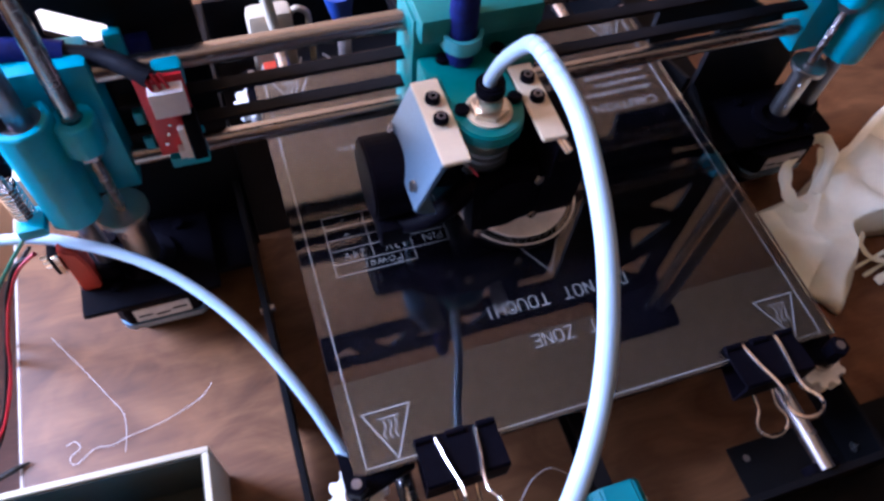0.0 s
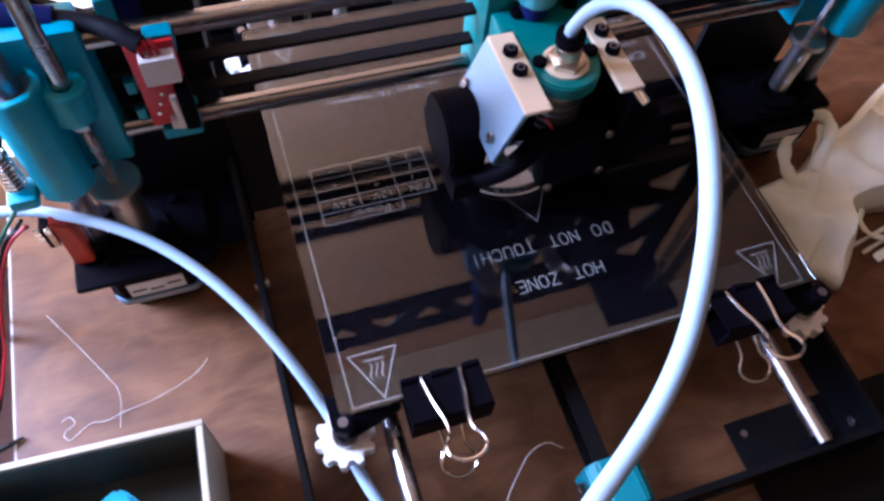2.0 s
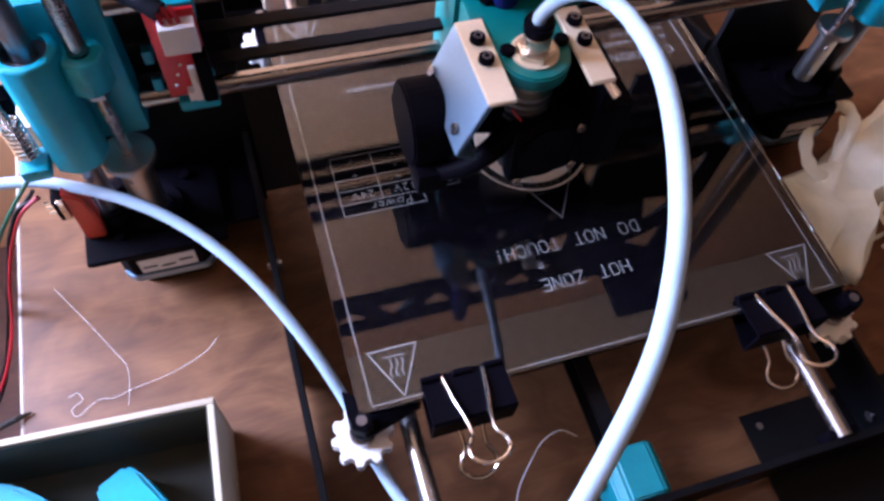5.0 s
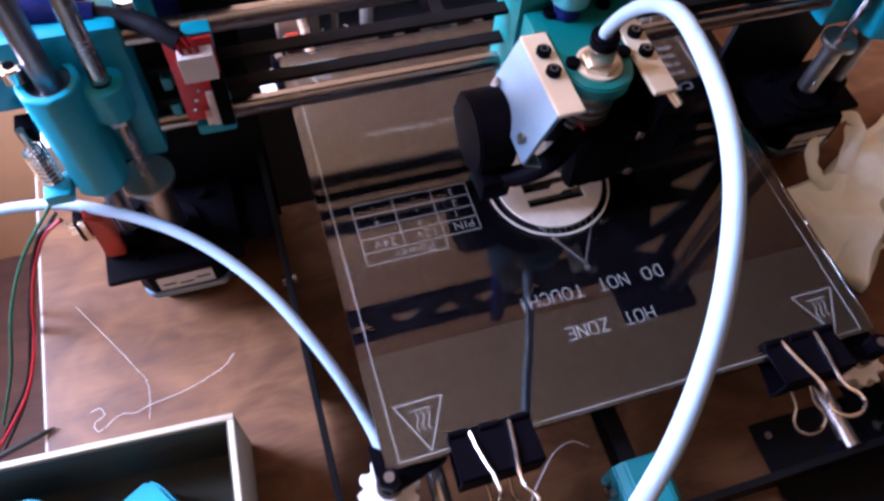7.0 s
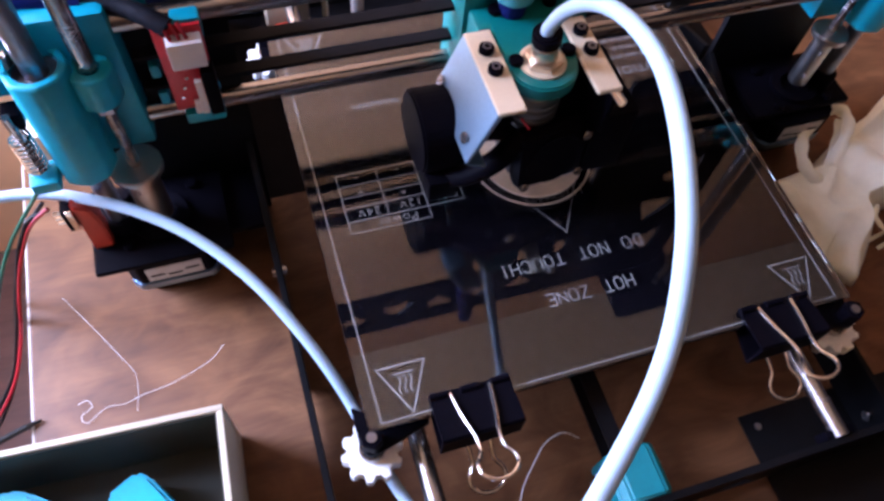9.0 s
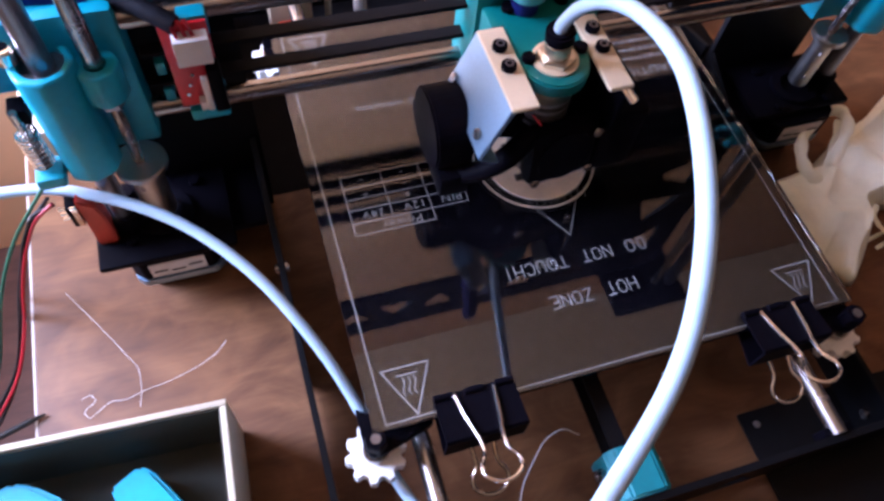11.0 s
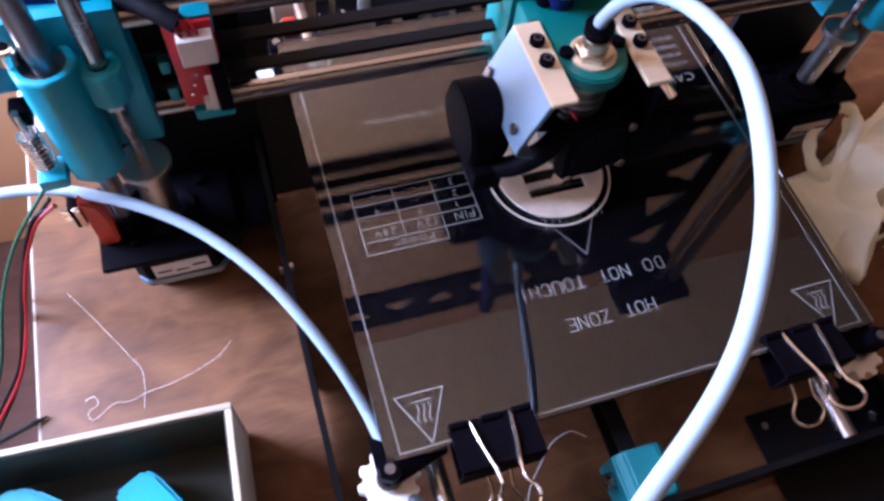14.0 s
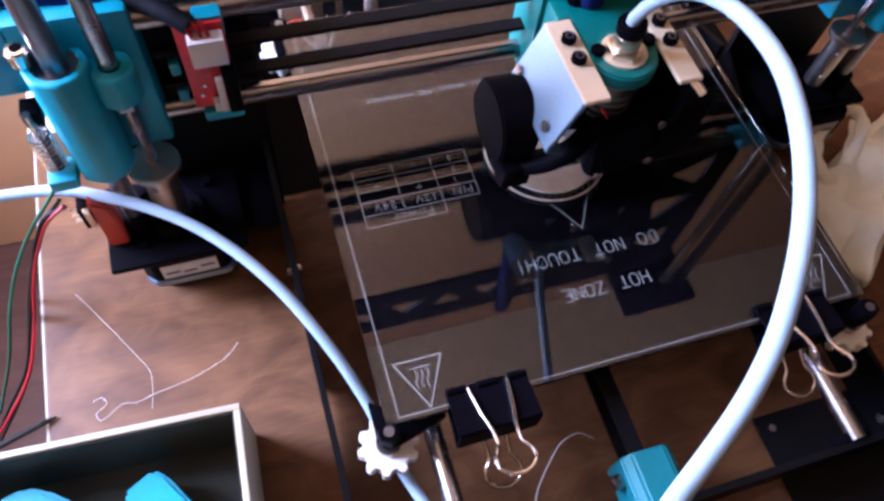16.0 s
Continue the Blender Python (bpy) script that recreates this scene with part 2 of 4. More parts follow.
def smooth_path(pts, steps=6):
    """A smooth line through the points, even where their spacing is not."""
    p = [Vector(q) for q in pts]
    h = [max(1e-6, (b - a).length) for a, b in zip(p, p[1:])]
    n = len(p)
    tan = []
    for i in range(n):
        if i == 0:
            tan.append((p[1] - p[0]) / h[0])
        elif i == n - 1:
            tan.append((p[-1] - p[-2]) / h[-1])
        else:
            tan.append(((p[i] - p[i - 1]) / h[i - 1] * h[i] + (p[i + 1] - p[i]) / h[i] * h[i - 1]) / (h[i] + h[i - 1]))
    out = []
    for i in range(n - 1):
        for k in range(steps):
            t = k / steps
            out.append(p[i] * (2 * t ** 3 - 3 * t * t + 1) + tan[i] * h[i] * (t ** 3 - 2 * t * t + t) + p[i + 1] * (3 * t * t - 2 * t ** 3) + tan[i + 1] * h[i] * (t ** 3 - t * t))
    out.append(p[-1])
    return out


def sweep(pts, r, seg=10, bm=None, steps=6, squash=1.0):
    """A round bar along a smooth path."""
    path = smooth_path(pts, steps) if steps > 1 else [Vector(q) for q in pts]
    own = bmesh.new()
    rings = []
    up = Vector((0, 0, 1))
    for i, p in enumerate(path):
        d = (path[min(i + 1, len(path) - 1)] - path[max(i - 1, 0)]).normalized()
        side = d.cross(up)
        side = side.normalized() if side.length > 0.05 else Vector((1, 0, 0))
        nrm = side.cross(d).normalized()
        rings.append([own.verts.new(p + side * r * math.cos(a) + nrm * r * squash * math.sin(a)) for a in [2 * math.pi * k / seg for k in range(seg)]])
    for a, b in zip(rings, rings[1:]):
        for k in range(seg):
            own.faces.new((a[k], a[(k + 1) % seg], b[(k + 1) % seg], b[k]))
    own.faces.new(rings[0])
    own.faces.new(rings[-1][::-1])
    return merged(own, bm)


def prism(poly, axis, a, b, bm=None, bevel=0.0, m=None):
    """A flat outline given in the plane across the axis (x: y,z; y: x,z; z: x,y), thickened from a to b."""
    def at(p, h):
        return {"x": (h, p[0], p[1]), "y": (p[0], h, p[1]), "z": (p[0], p[1], h)}[axis]
    own = bmesh.new()
    lo = [own.verts.new(at(p, a)) for p in poly]
    hi = [own.verts.new(at(p, b)) for p in poly]
    n = len(poly)
    own.faces.new(lo)
    own.faces.new(hi[::-1])
    for i in range(n):
        own.faces.new((lo[i], lo[(i + 1) % n], hi[(i + 1) % n], hi[i]))
    bmesh.ops.recalc_face_normals(own, faces=own.faces)
    if bevel:
        bmesh.ops.bevel(own, geom=own.edges[:], offset=bevel, segments=2, affect="EDGES")
    return merged(own, bm, m)


def plate_with_holes(outer, holes, axis, a, b):
    """A plate with openings cut right through it."""
    def at(p, h):
        return Vector({"x": (h, p[0], p[1]), "y": (p[0], h, p[1]), "z": (p[0], p[1], h)}[axis])
    bm = bmesh.new()
    edges = []
    for loop in [outer] + holes:
        vs = [bm.verts.new(at(p, a)) for p in loop]
        edges += [bm.edges.new((vs[i], vs[(i + 1) % len(vs)])) for i in range(len(vs))]
    faces = [f for f in bmesh.ops.triangle_fill(bm, use_beauty=True, use_dissolve=False, edges=edges)["geom"] if isinstance(f, bmesh.types.BMFace)]
    ext = bmesh.ops.extrude_face_region(bm, geom=faces)
    bmesh.ops.translate(bm, verts=[v for v in ext["geom"] if isinstance(v, bmesh.types.BMVert)], vec=at((0, 0), b) - at((0, 0), a))
    return bm


def ring(c, r0, r1, z0, z1, seg=48, bm=None):
    own = bmesh.new()
    rows = []
    for r, z in ((r0, z0), (r1, z0), (r1, z1), (r0, z1)):
        rows.append([own.verts.new((c[0] + r * math.cos(2 * math.pi * k / seg), c[1] + r * math.sin(2 * math.pi * k / seg), z)) for k in range(seg)])
    for i in range(4):
        a, b = rows[i], rows[(i + 1) % 4]
        for k in range(seg):
            own.faces.new((a[k], a[(k + 1) % seg], b[(k + 1) % seg], b[k]))
    return merged(own, bm)


def line_bar(p, q, w, z0, z1, bm=None):
    """A flat inked stroke on the board."""
    p, q = Vector(p), Vector(q)
    d = (q - p).normalized()
    s = Vector((-d.y, d.x)) * w / 2
    p, q = p - d * w / 2, q + d * w / 2
    return prism([tuple(p + s), tuple(q + s), tuple(q - s), tuple(p - s)], "z", z0, z1, bm)


# ---------------------------------------------------------------- room
ZB = 68.5


def build_room():
    x0, x1, y0, y1, z0, z1 = -850, 2300, -2400, 680, -750, 1750
    part("floor", box(x0 - 100, x1 + 100, y0 - 100, y1 + 100, z0 - 60, z0), M_FLOOR)
    part("ceiling", box(x0 - 100, x1 + 100, y0 - 100, y1 + 100, z1, z1 + 60), M_CEIL)
    part("wall_north", box(x0 - 100, x1 + 100, y1, y1 + 100, z0 + 2, z1 - 2), M_WALLN)
    # south and east walls are unseen; their dark colour holds back bounced light
    part("wall_south", box(x0 - 100, x1 + 100, y0 - 100, y0, z0 + 2, z1 - 2), M_DARKWALL)
    part("wall_east", box(x1, x1 + 100, y0 + 2, y1 - 2, z0 + 2, z1 - 2), M_DARKWALL)
    west = plate_with_holes([(y0 + 2, z0 + 2), (y1 - 2, z0 + 2), (y1 - 2, z1 - 2), (y0 + 2, z1 - 2)], [[(172, 80), (172, 1020), (608, 1020), (608, 80)]], "x", x0 - 100, x0)
    part("wall_west", west, M_WALL)
    for n in ("floor", "ceiling", "wall_north", "wall_south", "wall_east", "wall_west"):
        tagged(bpy.data.objects[n], {"floor": "dark brown boarded floor below the table", "ceiling": "warm cream plastered ceiling", "wall_south": "unseen room wall made dark to cut bounced light", "wall_east": "unseen room wall made dark to cut bounced light"}.get(n, "cream plastered room wall"), n.split("_")[0], kind="structure")
    win = thing("window_1", (-900, 390, 80), "daylit window with a white frame", "window", kind="structure")
    fr = plate_with_holes([(173, 81), (607, 81), (607, 1019), (173, 1019)], [[(200, 115), (379, 115), (379, 985), (200, 985)], [(401, 115), (580, 115), (580, 985), (401, 985)]], "x", -922, -878)
    part("window_frame", fr, M_WHITE, win)
    for a, b in ((201, 378), (402, 579)):
        pane = part("pane", box(-902, -898, a, b, 116, 984), M_GLASS, win)
        pane.visible_shadow = False


def build_table():
    t = thing("table", (200, 100, -720), "dark brown wood veneer table with a pale worn edge", "table")
    part("tabletop", box(-250, 950, -420, 372, -24, 0, 1.2), M_WOOD, t)
    part("edge_strip", box(-251.2, -250.1, -419, 371, -23, -0.6), M_OAK, t, "pale worn edge strip")
    for x in (-205, 905):
        for y in (-380, 335):
            part("leg", box(x - 25, x + 25, y - 25, y + 25, -749, -24.2, 2), M_WOOD, t)


build_room()
build_table()


# ---------------------------------------------------------------- printer frame
def triangles(x0, x1, z0, z1, n, margin=6):
    """Alternating triangular openings along x."""
    w = (x1 - x0) / n
    out = []
    for i in range(n):
        a, b = x0 + i * w * 0.97, x0 + i * w * 0.97 + w * 0.9
        c = (a + b) / 2
        out.append([(a, z0), (b, z0), (c, z1)] if i % 2 else [(a, z1), (c, z0), (b, z1)])
    return out


def build_frame():
    f = thing("printer_frame", (0, 150, 0), "black painted steel plate printer frame on the table", "printer frame")
    # upright gate: two legs and a top bar with triangular openings
    holes = triangles(-100, 78, 312, 334, 5)
    for k in range(5):
        z = 96 + k * 47
        holes.append([(138, z), (172, z + 3), (150, z + 36)] if k % 2 else [(172, z), (140, z + 18), (172, z + 38)])
    holes.append([(-175.3, 170.6), (-172.5, 171.4), (-154.5, 160.6), (-154.3, 156.1), (-155.7, 152.4), (-161.8, 151.9), (-175.5, 160.7)])
    part("gate_plate", plate_with_holes([(-190, 0.3), (-123.5, 0.3), (-123.5, 290), (86, 290), (86, 98), (128, 98), (128, 0.3), (190, 0.3), (190, 352), (-190, 352)], holes, "y", 148, 151), M_BLACK, f)
    for s in (-1, 1):
        x = s * 127
        side = [(-59, 4.2), (-59, 32), (70, 32), (110, 44), (147, 60), (147, 0.3), (40, 0.3), (36, 4.2)]
        part("side_plate", prism(side, "x", x - 1.5, x + 1.5, bevel=0.3), M_BLACK, f)
        back = [(152, 0.3), (152, 60), (190, 50), (295, 46), (295, 0.3)]
        part("rear_side_plate", prism(back, "x", x - 1.5, x + 1.5, bevel=0.3), M_BLACK, f)
        for y in (97, -52):
            part("screw", cyl((x - s * 1.4, y, 17), (x - s * 3.6, y, 17), 2.6, seg=14, bevel=0.4), M_STEEL, f)
            part("screw", cyl((x + s * 1.4, y, 17), (x + s * 3.6, y, 17), 2.6, seg=14, bevel=0.4), M_STEEL, f)
    part("front_plate", plate_with_holes([(-140, 4.2), (-125, 4.2), (-125, 0.3), (-105, 0.3), (-105, 4.2), (140, 4.2), (140, 45), (-140, 45)], [[(-60, 8), (-20, 8), (-40, 30)], [(30, 8), (60, 8), (45, 30)]], "y", -62.5, -59.5), M_BLACK, f)
    part("rear_plate", box(-125, 125, 296, 299, 0.3, 45), M_BLACK, f)


def build_y_axis():
    for s in (-1, 1):
        r = thing("y_rod", (s * 87.5, 118, 43.8), "polished steel bed guide rod", "guide rod", "bed guide rods")
        part("rod", cyl((s * 87.5, -59.3, 43.8), (s * 87.5, 295.8, 43.8), 4, seg=28), M_STEEL, r)
        part("end_clip", box(s * 87.5 - 7, s * 87.5 + 7, -59.4, -55.5, 36, 45.5, 0.8), M_BPLAST, r)
    b = thing("y_belt", (-8, 100, 39), "black toothed bed drive belt", "belt")
    part("upper_strand", box(-11.5, -4.5, -42, 290, 42.2, 43.6), M_RUBBER, b)
    part("lower_strand", box(-11.5, -4.5, -42, 290, 29.6, 31), M_RUBBER, b)
    t = thing("belt_idler", (-4, -48, 20), "teal printed belt idler block on the front plate", "belt idler")
    part("body", prism([(-16, 30), (-16, 43), (-12, 47), (3, 47), (7, 43), (7, 22), (-16, 22)], "y", -59.2, -38, bevel=1.0), M_TEALSHADE, t)
    pin = part("bolt", cyl((-20.5, -46, 36), (9.5, -46, 36), 2.0, seg=16, bevel=0.3), M_STEEL, t)
    part("nut", cyl((-20, -46, 36), (-16.2, -46, 36), 3.6, seg=6), M_STEEL, pin)
    part("pulley", cyl((-12, -42.5, 36), (-4, -42.5, 36), 3.9, seg=18), M_STEEL, t)


def build_z_drive(s):
    """Motor, mount and coupler of one lifting screw."""
    x = s * 174
    m = thing("z_motor", (x, 124, 18), "black stepper motor with a silver end cap and label", "stepper motor", "lifting motors")
    part("body", prism([(x - 21, 108), (x - 16, 103), (x + 16, 103), (x + 21, 108), (x + 21, 140), (x + 16, 145), (x - 16, 145), (x - 21, 140)], "z", 23, 39, bevel=0.5), M_BPLAST, m)
    part("end_cap", prism([(x - 21, 107), (x - 17, 103), (x + 17, 103), (x + 21, 107), (x + 21, 141), (x + 17, 145), (x - 17, 145), (x - 21, 141)], "z", 17, 22.8, bevel=0.8), M_ALU, m, "silver end cap")
    paper = part("label", box(x - 12.5, x + 13, 102.6, 102.95, 25, 36), M_LABEL, m, "pale paper label")
    for dx in (-8, 0, 8):
        part("label_bar", box(x + dx - 3, x + dx + 3.4, 102.4, 102.58, 28 + (dx % 3), 29.2 + (dx % 3)), M_GREYS, paper)
    part("frame_shelf", box(min(s * 128.8, s * 145), max(s * 128.8, s * 145), 112, 147.5, 36, 39.8, 0.4), M_BPLAST, m)
    part("foot", box(x - 15, x + 15, 112, 140, 0.3, 16.8, 1), M_BPLAST, m)
    k = thing("z_mount", (x, 124, 40), "black motor mounting plate bolted to the frame", "bracket", "lifting mounts")
    part("plate", box(x - 32, x + 30, 101 if s < 0 else 108.5, 147.5, 40, 44, 2.0), M_BPLAST, k)
    part("shaft_collar", ring((x, 124), 8, 13, 44.2, 47), M_BPLAST, k)
    part("rod_socket", cyl((x + (-16 if s < 0 else 16), 124, 44.1), (x + (-16 if s < 0 else 16), 124, 54), 7.5, bevel=0.8), M_BPLAST, k)
    for dx in (-15.5, 15.5):
        for dy in (-11.5, 15.5):
            part("bolt", cyl((x + dx, 124 + dy, 44.1), (x + dx, 124 + dy, 46.6), 2.7, seg=14, bevel=0.4), M_BPLAST, k)
    c = thing("shaft_coupler", (x, 124, 50), "silver aluminium shaft coupler", "coupler", "shaft couplers")
    hub = part("body", cyl((x, 124, 50), (x, 124, 83), 7.0 if s < 0 else 5.4, seg=40, bevel=0.7), M_TURNED, c)
    part("flange", cyl((x, 124, 83.1), (x, 124, 86.6), 11.0 if s < 0 else 9.4, seg=48, bevel=0.5), M_TURNED, c)
    edge = 6.7 if s < 0 else 5.0
    for z in (58, 75):
        part("grub_screw", cyl((x - 2, 124 - edge + 0.6, z), (x - 2, 124 - edge - 0.1, z), 1.7, seg=14), M_ZROD, hub)
    w = thing("lifting_screw", (x, 124, 84), "silver lifting screw standing in its coupler", "lead screw", "lifting screws")
    bm = cyl((x, 124, 86.7), (x, 124, 340), 2.1, seg=18)
    part("core", bm, M_STEEL, w)
    turns = [(x + 2.1 * math.cos(a * 0.9), 124 + 2.1 * math.sin(a * 0.9), 88 + a * 0.17) for a in range(0, 320)]
    part("thread", sweep(turns, 0.42, seg=5, steps=1), M_STEEL, w)
    part("upper_sleeve", cyl((x, 124, 143.5), (x, 124, 338), 3.4, seg=24), M_STEEL, w)
    rx = s * 190.5
    r = thing("z_rod", (rx, 124, 54), "dark ground steel lifting guide rod", "guide rod", "lifting guide rods")
    part("rod", cyl((rx, 124, 54.2), (rx, 124, 345), 4.3, seg=28), M_ZROD, r)
    tp = thing("rod_holder", (s * 182, 124, 340), "black plastic rod holder at the frame top", "rod holder", "rod holders")
    part("plate", box(min(s * 138, s * 205), max(s * 138, s * 205), 108, 158, 352.3, 362, 1.5), M_BPLAST, tp)
    part("socket", cyl((rx, 124, 362.1), (rx, 124, 376), 10, seg=20, bevel=1), M_BPLAST, tp)


def soft_tube(cx, cy, r, hole, z0, z1):
    """Upright printed tube, half way between round and eight-sided, with rounded rims."""
    outer = []
    for k in range(32):
        a = k * math.pi / 16
        flat = math.cos(math.pi / 8) / math.cos((a % (math.pi / 4)) - math.pi / 8)
        outer.append((cx + r * (0.35 + 0.65 * flat) * math.cos(a), cy + r * (0.35 + 0.65 * flat) * math.sin(a)))
    inner = [(cx + hole * math.cos(k * math.pi / 10), cy + hole * math.sin(k * math.pi / 10)) for k in range(20)]
    bm = plate_with_holes(outer, [inner], "z", z0, z1)
    rim = [q for q in bm.edges if abs(q.verts[0].co.z - q.verts[1].co.z) < 0.01 and all(math.hypot(v.co.x - cx, v.co.y - cy) > hole + 1.5 for v in q.verts) and len(q.link_faces) == 2 and abs(q.link_faces[0].normal.z - q.link_faces[1].normal.z) > 0.5]
    bmesh.ops.bevel(bm, geom=rim, offset=1.4, segments=3, profile=0.5, affect="EDGES")
    return bm


def build_x_end(s):
    """Printed slide that carries one end of the cross rods."""
    e = thing("x_end", (s * 182, 130, 90), "teal printed slide with bearing tube on the guide rods", "printer slide", "cross rod ends")
    bx = s * 190.5
    xi, xo = s * 163, s * 203
    part("block", box(min(xi, xo), max(xi, xo), 130.5, 147, 90, 160, 2.0), M_TEAL, e)
    part("side_ear", box(min(s * 203.2, s * 222), max(s * 203.2, s * 222), 131.5, 146, 128, 160, 2.0), M_TEAL, e)
    # bearing tube: softly eight-sided shell round the guide rod
    shell = part("bearing_tube", soft_tube(bx, 124, 11.3, 8, 91, 147.5), M_TEAL, e)
    part("bearing", ring((bx, 124), 4.5, 7.9, 93, 145.2), M_ZROD, shell, "dark linear bearing")
    nx = s * 174
    part("nut_holder", soft_tube(nx, 124, 8.2, 3.9, 127, 143), M_TEAL, e)
    part("nut", ring((nx, 124), 2.8, 5.0, 122.5, 126.8, 6), M_ZROD, e)
    return e


def build_left_slide_bits():
    e = thing("idler_tensioner", (-205, 125, 90), "teal printed tensioner arm with a steel spring", "belt tensioner")
    turns = [(-207.5 + 3.9 * math.cos(a * 0.7), 122 + 3.9 * math.sin(a * 0.7), 97 + a * 0.27) for a in range(0, 76)]
    part("spring", sweep(turns, 0.75, seg=6, steps=1), M_WIRE, e, "steel coil spring")
    part("lower_arm", box(-212.3, -201, 114, 126.5, 90, 96.5, 2.0), M_TEAL, e)
    part("rod", cyl((-207.5, 122, 84), (-207.5, 122, 128), 1.6, seg=12), M_STEEL, e)
    # black block added in place of the dark shadow above the spring
    part("shade_block", box(-210, -203.4, 123, 131, 119, 127, 0.8), M_BPLAST, e)
    part("cap_screw", cyl((-200, 126.5, 147.7), (-200, 126.5, 154.5), 4.2, seg=18, bevel=0.8), M_WIRE, e)
    part("socket", cyl((-200, 126.5, 154.6), (-200, 126.5, 154.9), 2.0, seg=6), M_BPLAST, e)
    z = thing("z_endstop", (-203, 118, 52), "red orange limit switch holder on the motor mount", "limit switch")
    part("holder", prism([(-204, 44.2), (-195.5, 44.2), (-195.5, 64), (-197, 74), (-203.5, 79)], "y", 114, 122, bevel=0.8), M_REDP, z, "red orange plastic holder")
    part("switch", box(-208.5, -204.2, 114, 122, 62, 76, 0.6), M_BPLAST, z)
    part("clip", box(-206, -203.6, 112.5, 113.9, 64, 77, 0.3), M_WIRE, z)
    for dz in (65.5, 69, 72.5):
        part("pin", cyl((-208.6, 117, dz), (-212.0, 117, dz), 0.7, seg=8), M_WIRE, z)
    e = thing("x_endstop", (-135, 127, 108), "red limit switch board with white connector on cross rods", "limit switch")
    part("holder_upper", box(-142.8, -132.6, 127.4, 136, 145, 154.5, 1.0), M_TEAL, e)
    part("holder_lower", box(-148, -132.5, 126, 143, 102, 107.5, 1.2), M_TEAL, e)
    part("board", box(-150, -133.0, 125.5, 127, 112, 153.5, 0.3), M_RED, e)
    plug = part("connector", box(-146.2, -133.6, 119.5, 125.4, 138.5, 150.5, 0.6), M_WHITE, e, "white plug connector")
    for dx in (-146, -143, -140.5):
        part("plug_wire", sweep([(dx + 2, 122, 151), (dx + 1.2, 123, 153.5), (dx, 125, 156)], 0.75, seg=8), M_CABR, plug)
    part("switch_body", box(-137.5, -132.2, 119, 125.4, 113, 136, 0.6), M_BPLAST, e)
    part("lever", box(-140.4, -137.8, 119.6, 122.0, 114, 131, 0.2), M_WHITE, e, "white switch lever")
    part("lever_arm", box(-143, -140.6, 121.5, 125.3, 112.5, 117, 0.3), M_WHITE, e)
    for k in range(3):
        part("solder_pad", cyl((-146.5 + k * 1.7, 125.4, 119 + k * 5), (-146.5 + k * 1.7, 124.8, 119 + k * 5), 0.8, seg=10), M_WIRE, e)
    for z in (126.5, 112):
        part("belt_clip", box(-156, -152.4, 133, 139, z - 3.2, z + 3, 0.6), M_TEAL, e)


def build_x_axis():
    for nm, z in (("lower", 103.5), ("upper", 151.0)):
        r = thing("x_rod", (0, 136, z), "polished steel cross rod between the slides", "guide rod", "cross rods")
        part("rod", cyl((-162.6, 136, z), (162.6, 136, z), 4.2, seg=28), M_STEEL, r)
    b = thing("x_belt", (0, 138, 125), "black toothed cross drive belt", "belt")
    part("upper_strand", box(-160, 160, 133, 139, 133, 135), M_RUBBER, b)
    part("lower_strand", box(-160, 160, 133, 139, 117, 119), M_RUBBER, b)


def build_black_case():
    b = thing("control_case", (135, -90, 0), "flat black case on the table under the frame corner", "flat case")
    part("base", box(72, 259, -169, -34, 0.3, 2.2, 0.3), M_BLACK, b)
    part("lid", box(71, 260, -170, -33, 2.3, 3.8, 0.5), M_BLACK, b)
    for x, y in ((78, -40), (253, -40), (78, -163), (253, -163)):
        part("lid_screw", cyl((x, y, 3.8), (x, y, 4.6), 1.8, seg=12, bevel=0.3), M_ZROD, b)


build_frame()
build_black_case()
build_y_axis()
for side in (-1, 1):
    build_z_drive(side)
    build_x_end(side)
build_left_slide_bits()
build_x_axis()


# ---------------------------------------------------------------- heated bed and what lies on it
def ink_text(body, size, x, y, parent, width=0, turn=180, name="lettering"):
    c = bpy.data.curves.new(name, "FONT")
    c.body, c.size, c.align_x, c.extrude, c.space_character, c.offset = body, size * 0.001, "LEFT", 0.00004, 1.12, -0.000018 * size
    tmp = new("tmp", c)
    bpy.context.view_layer.update()
    me = bpy.data.meshes.new_from_object(tmp.evaluated_get(bpy.context.evaluated_depsgraph_get()))
    bpy.data.objects.remove(tmp)
    if width:
        xs = [v.co.x for v in me.vertices]
        f = width * 0.001 / (max(xs) - min(xs))
        for v in me.vertices:
            v.co.x *= f
    me.materials.append(M_INK)
    ob = new(name, me)
    ob.parent = parent
    ob.location = Vector((x, y, ZB + 0.12)) * 0.001 - origin_of(parent)
    ob.rotation_euler = (0, 0, radians(turn))
    return ob


STROKES = {"D": ["00 40 63 67 4a 0a 00"], "O": ["20 50 72 78 5a 2a 08 02 20"], "N": ["00 0a 70 7a"], "T": ["0a 7a", "30 3a"], "U": ["0a 02 20 50 72 7a"], "C": ["72 50 20 02 08 2a 5a 78"],
           "H": ["00 0a", "70 7a", "05 75"], "Z": ["0a 7a 00 70"], "E": ["70 00 0a 7a", "05 55"], "!": ["33 3a", "30 31"]}


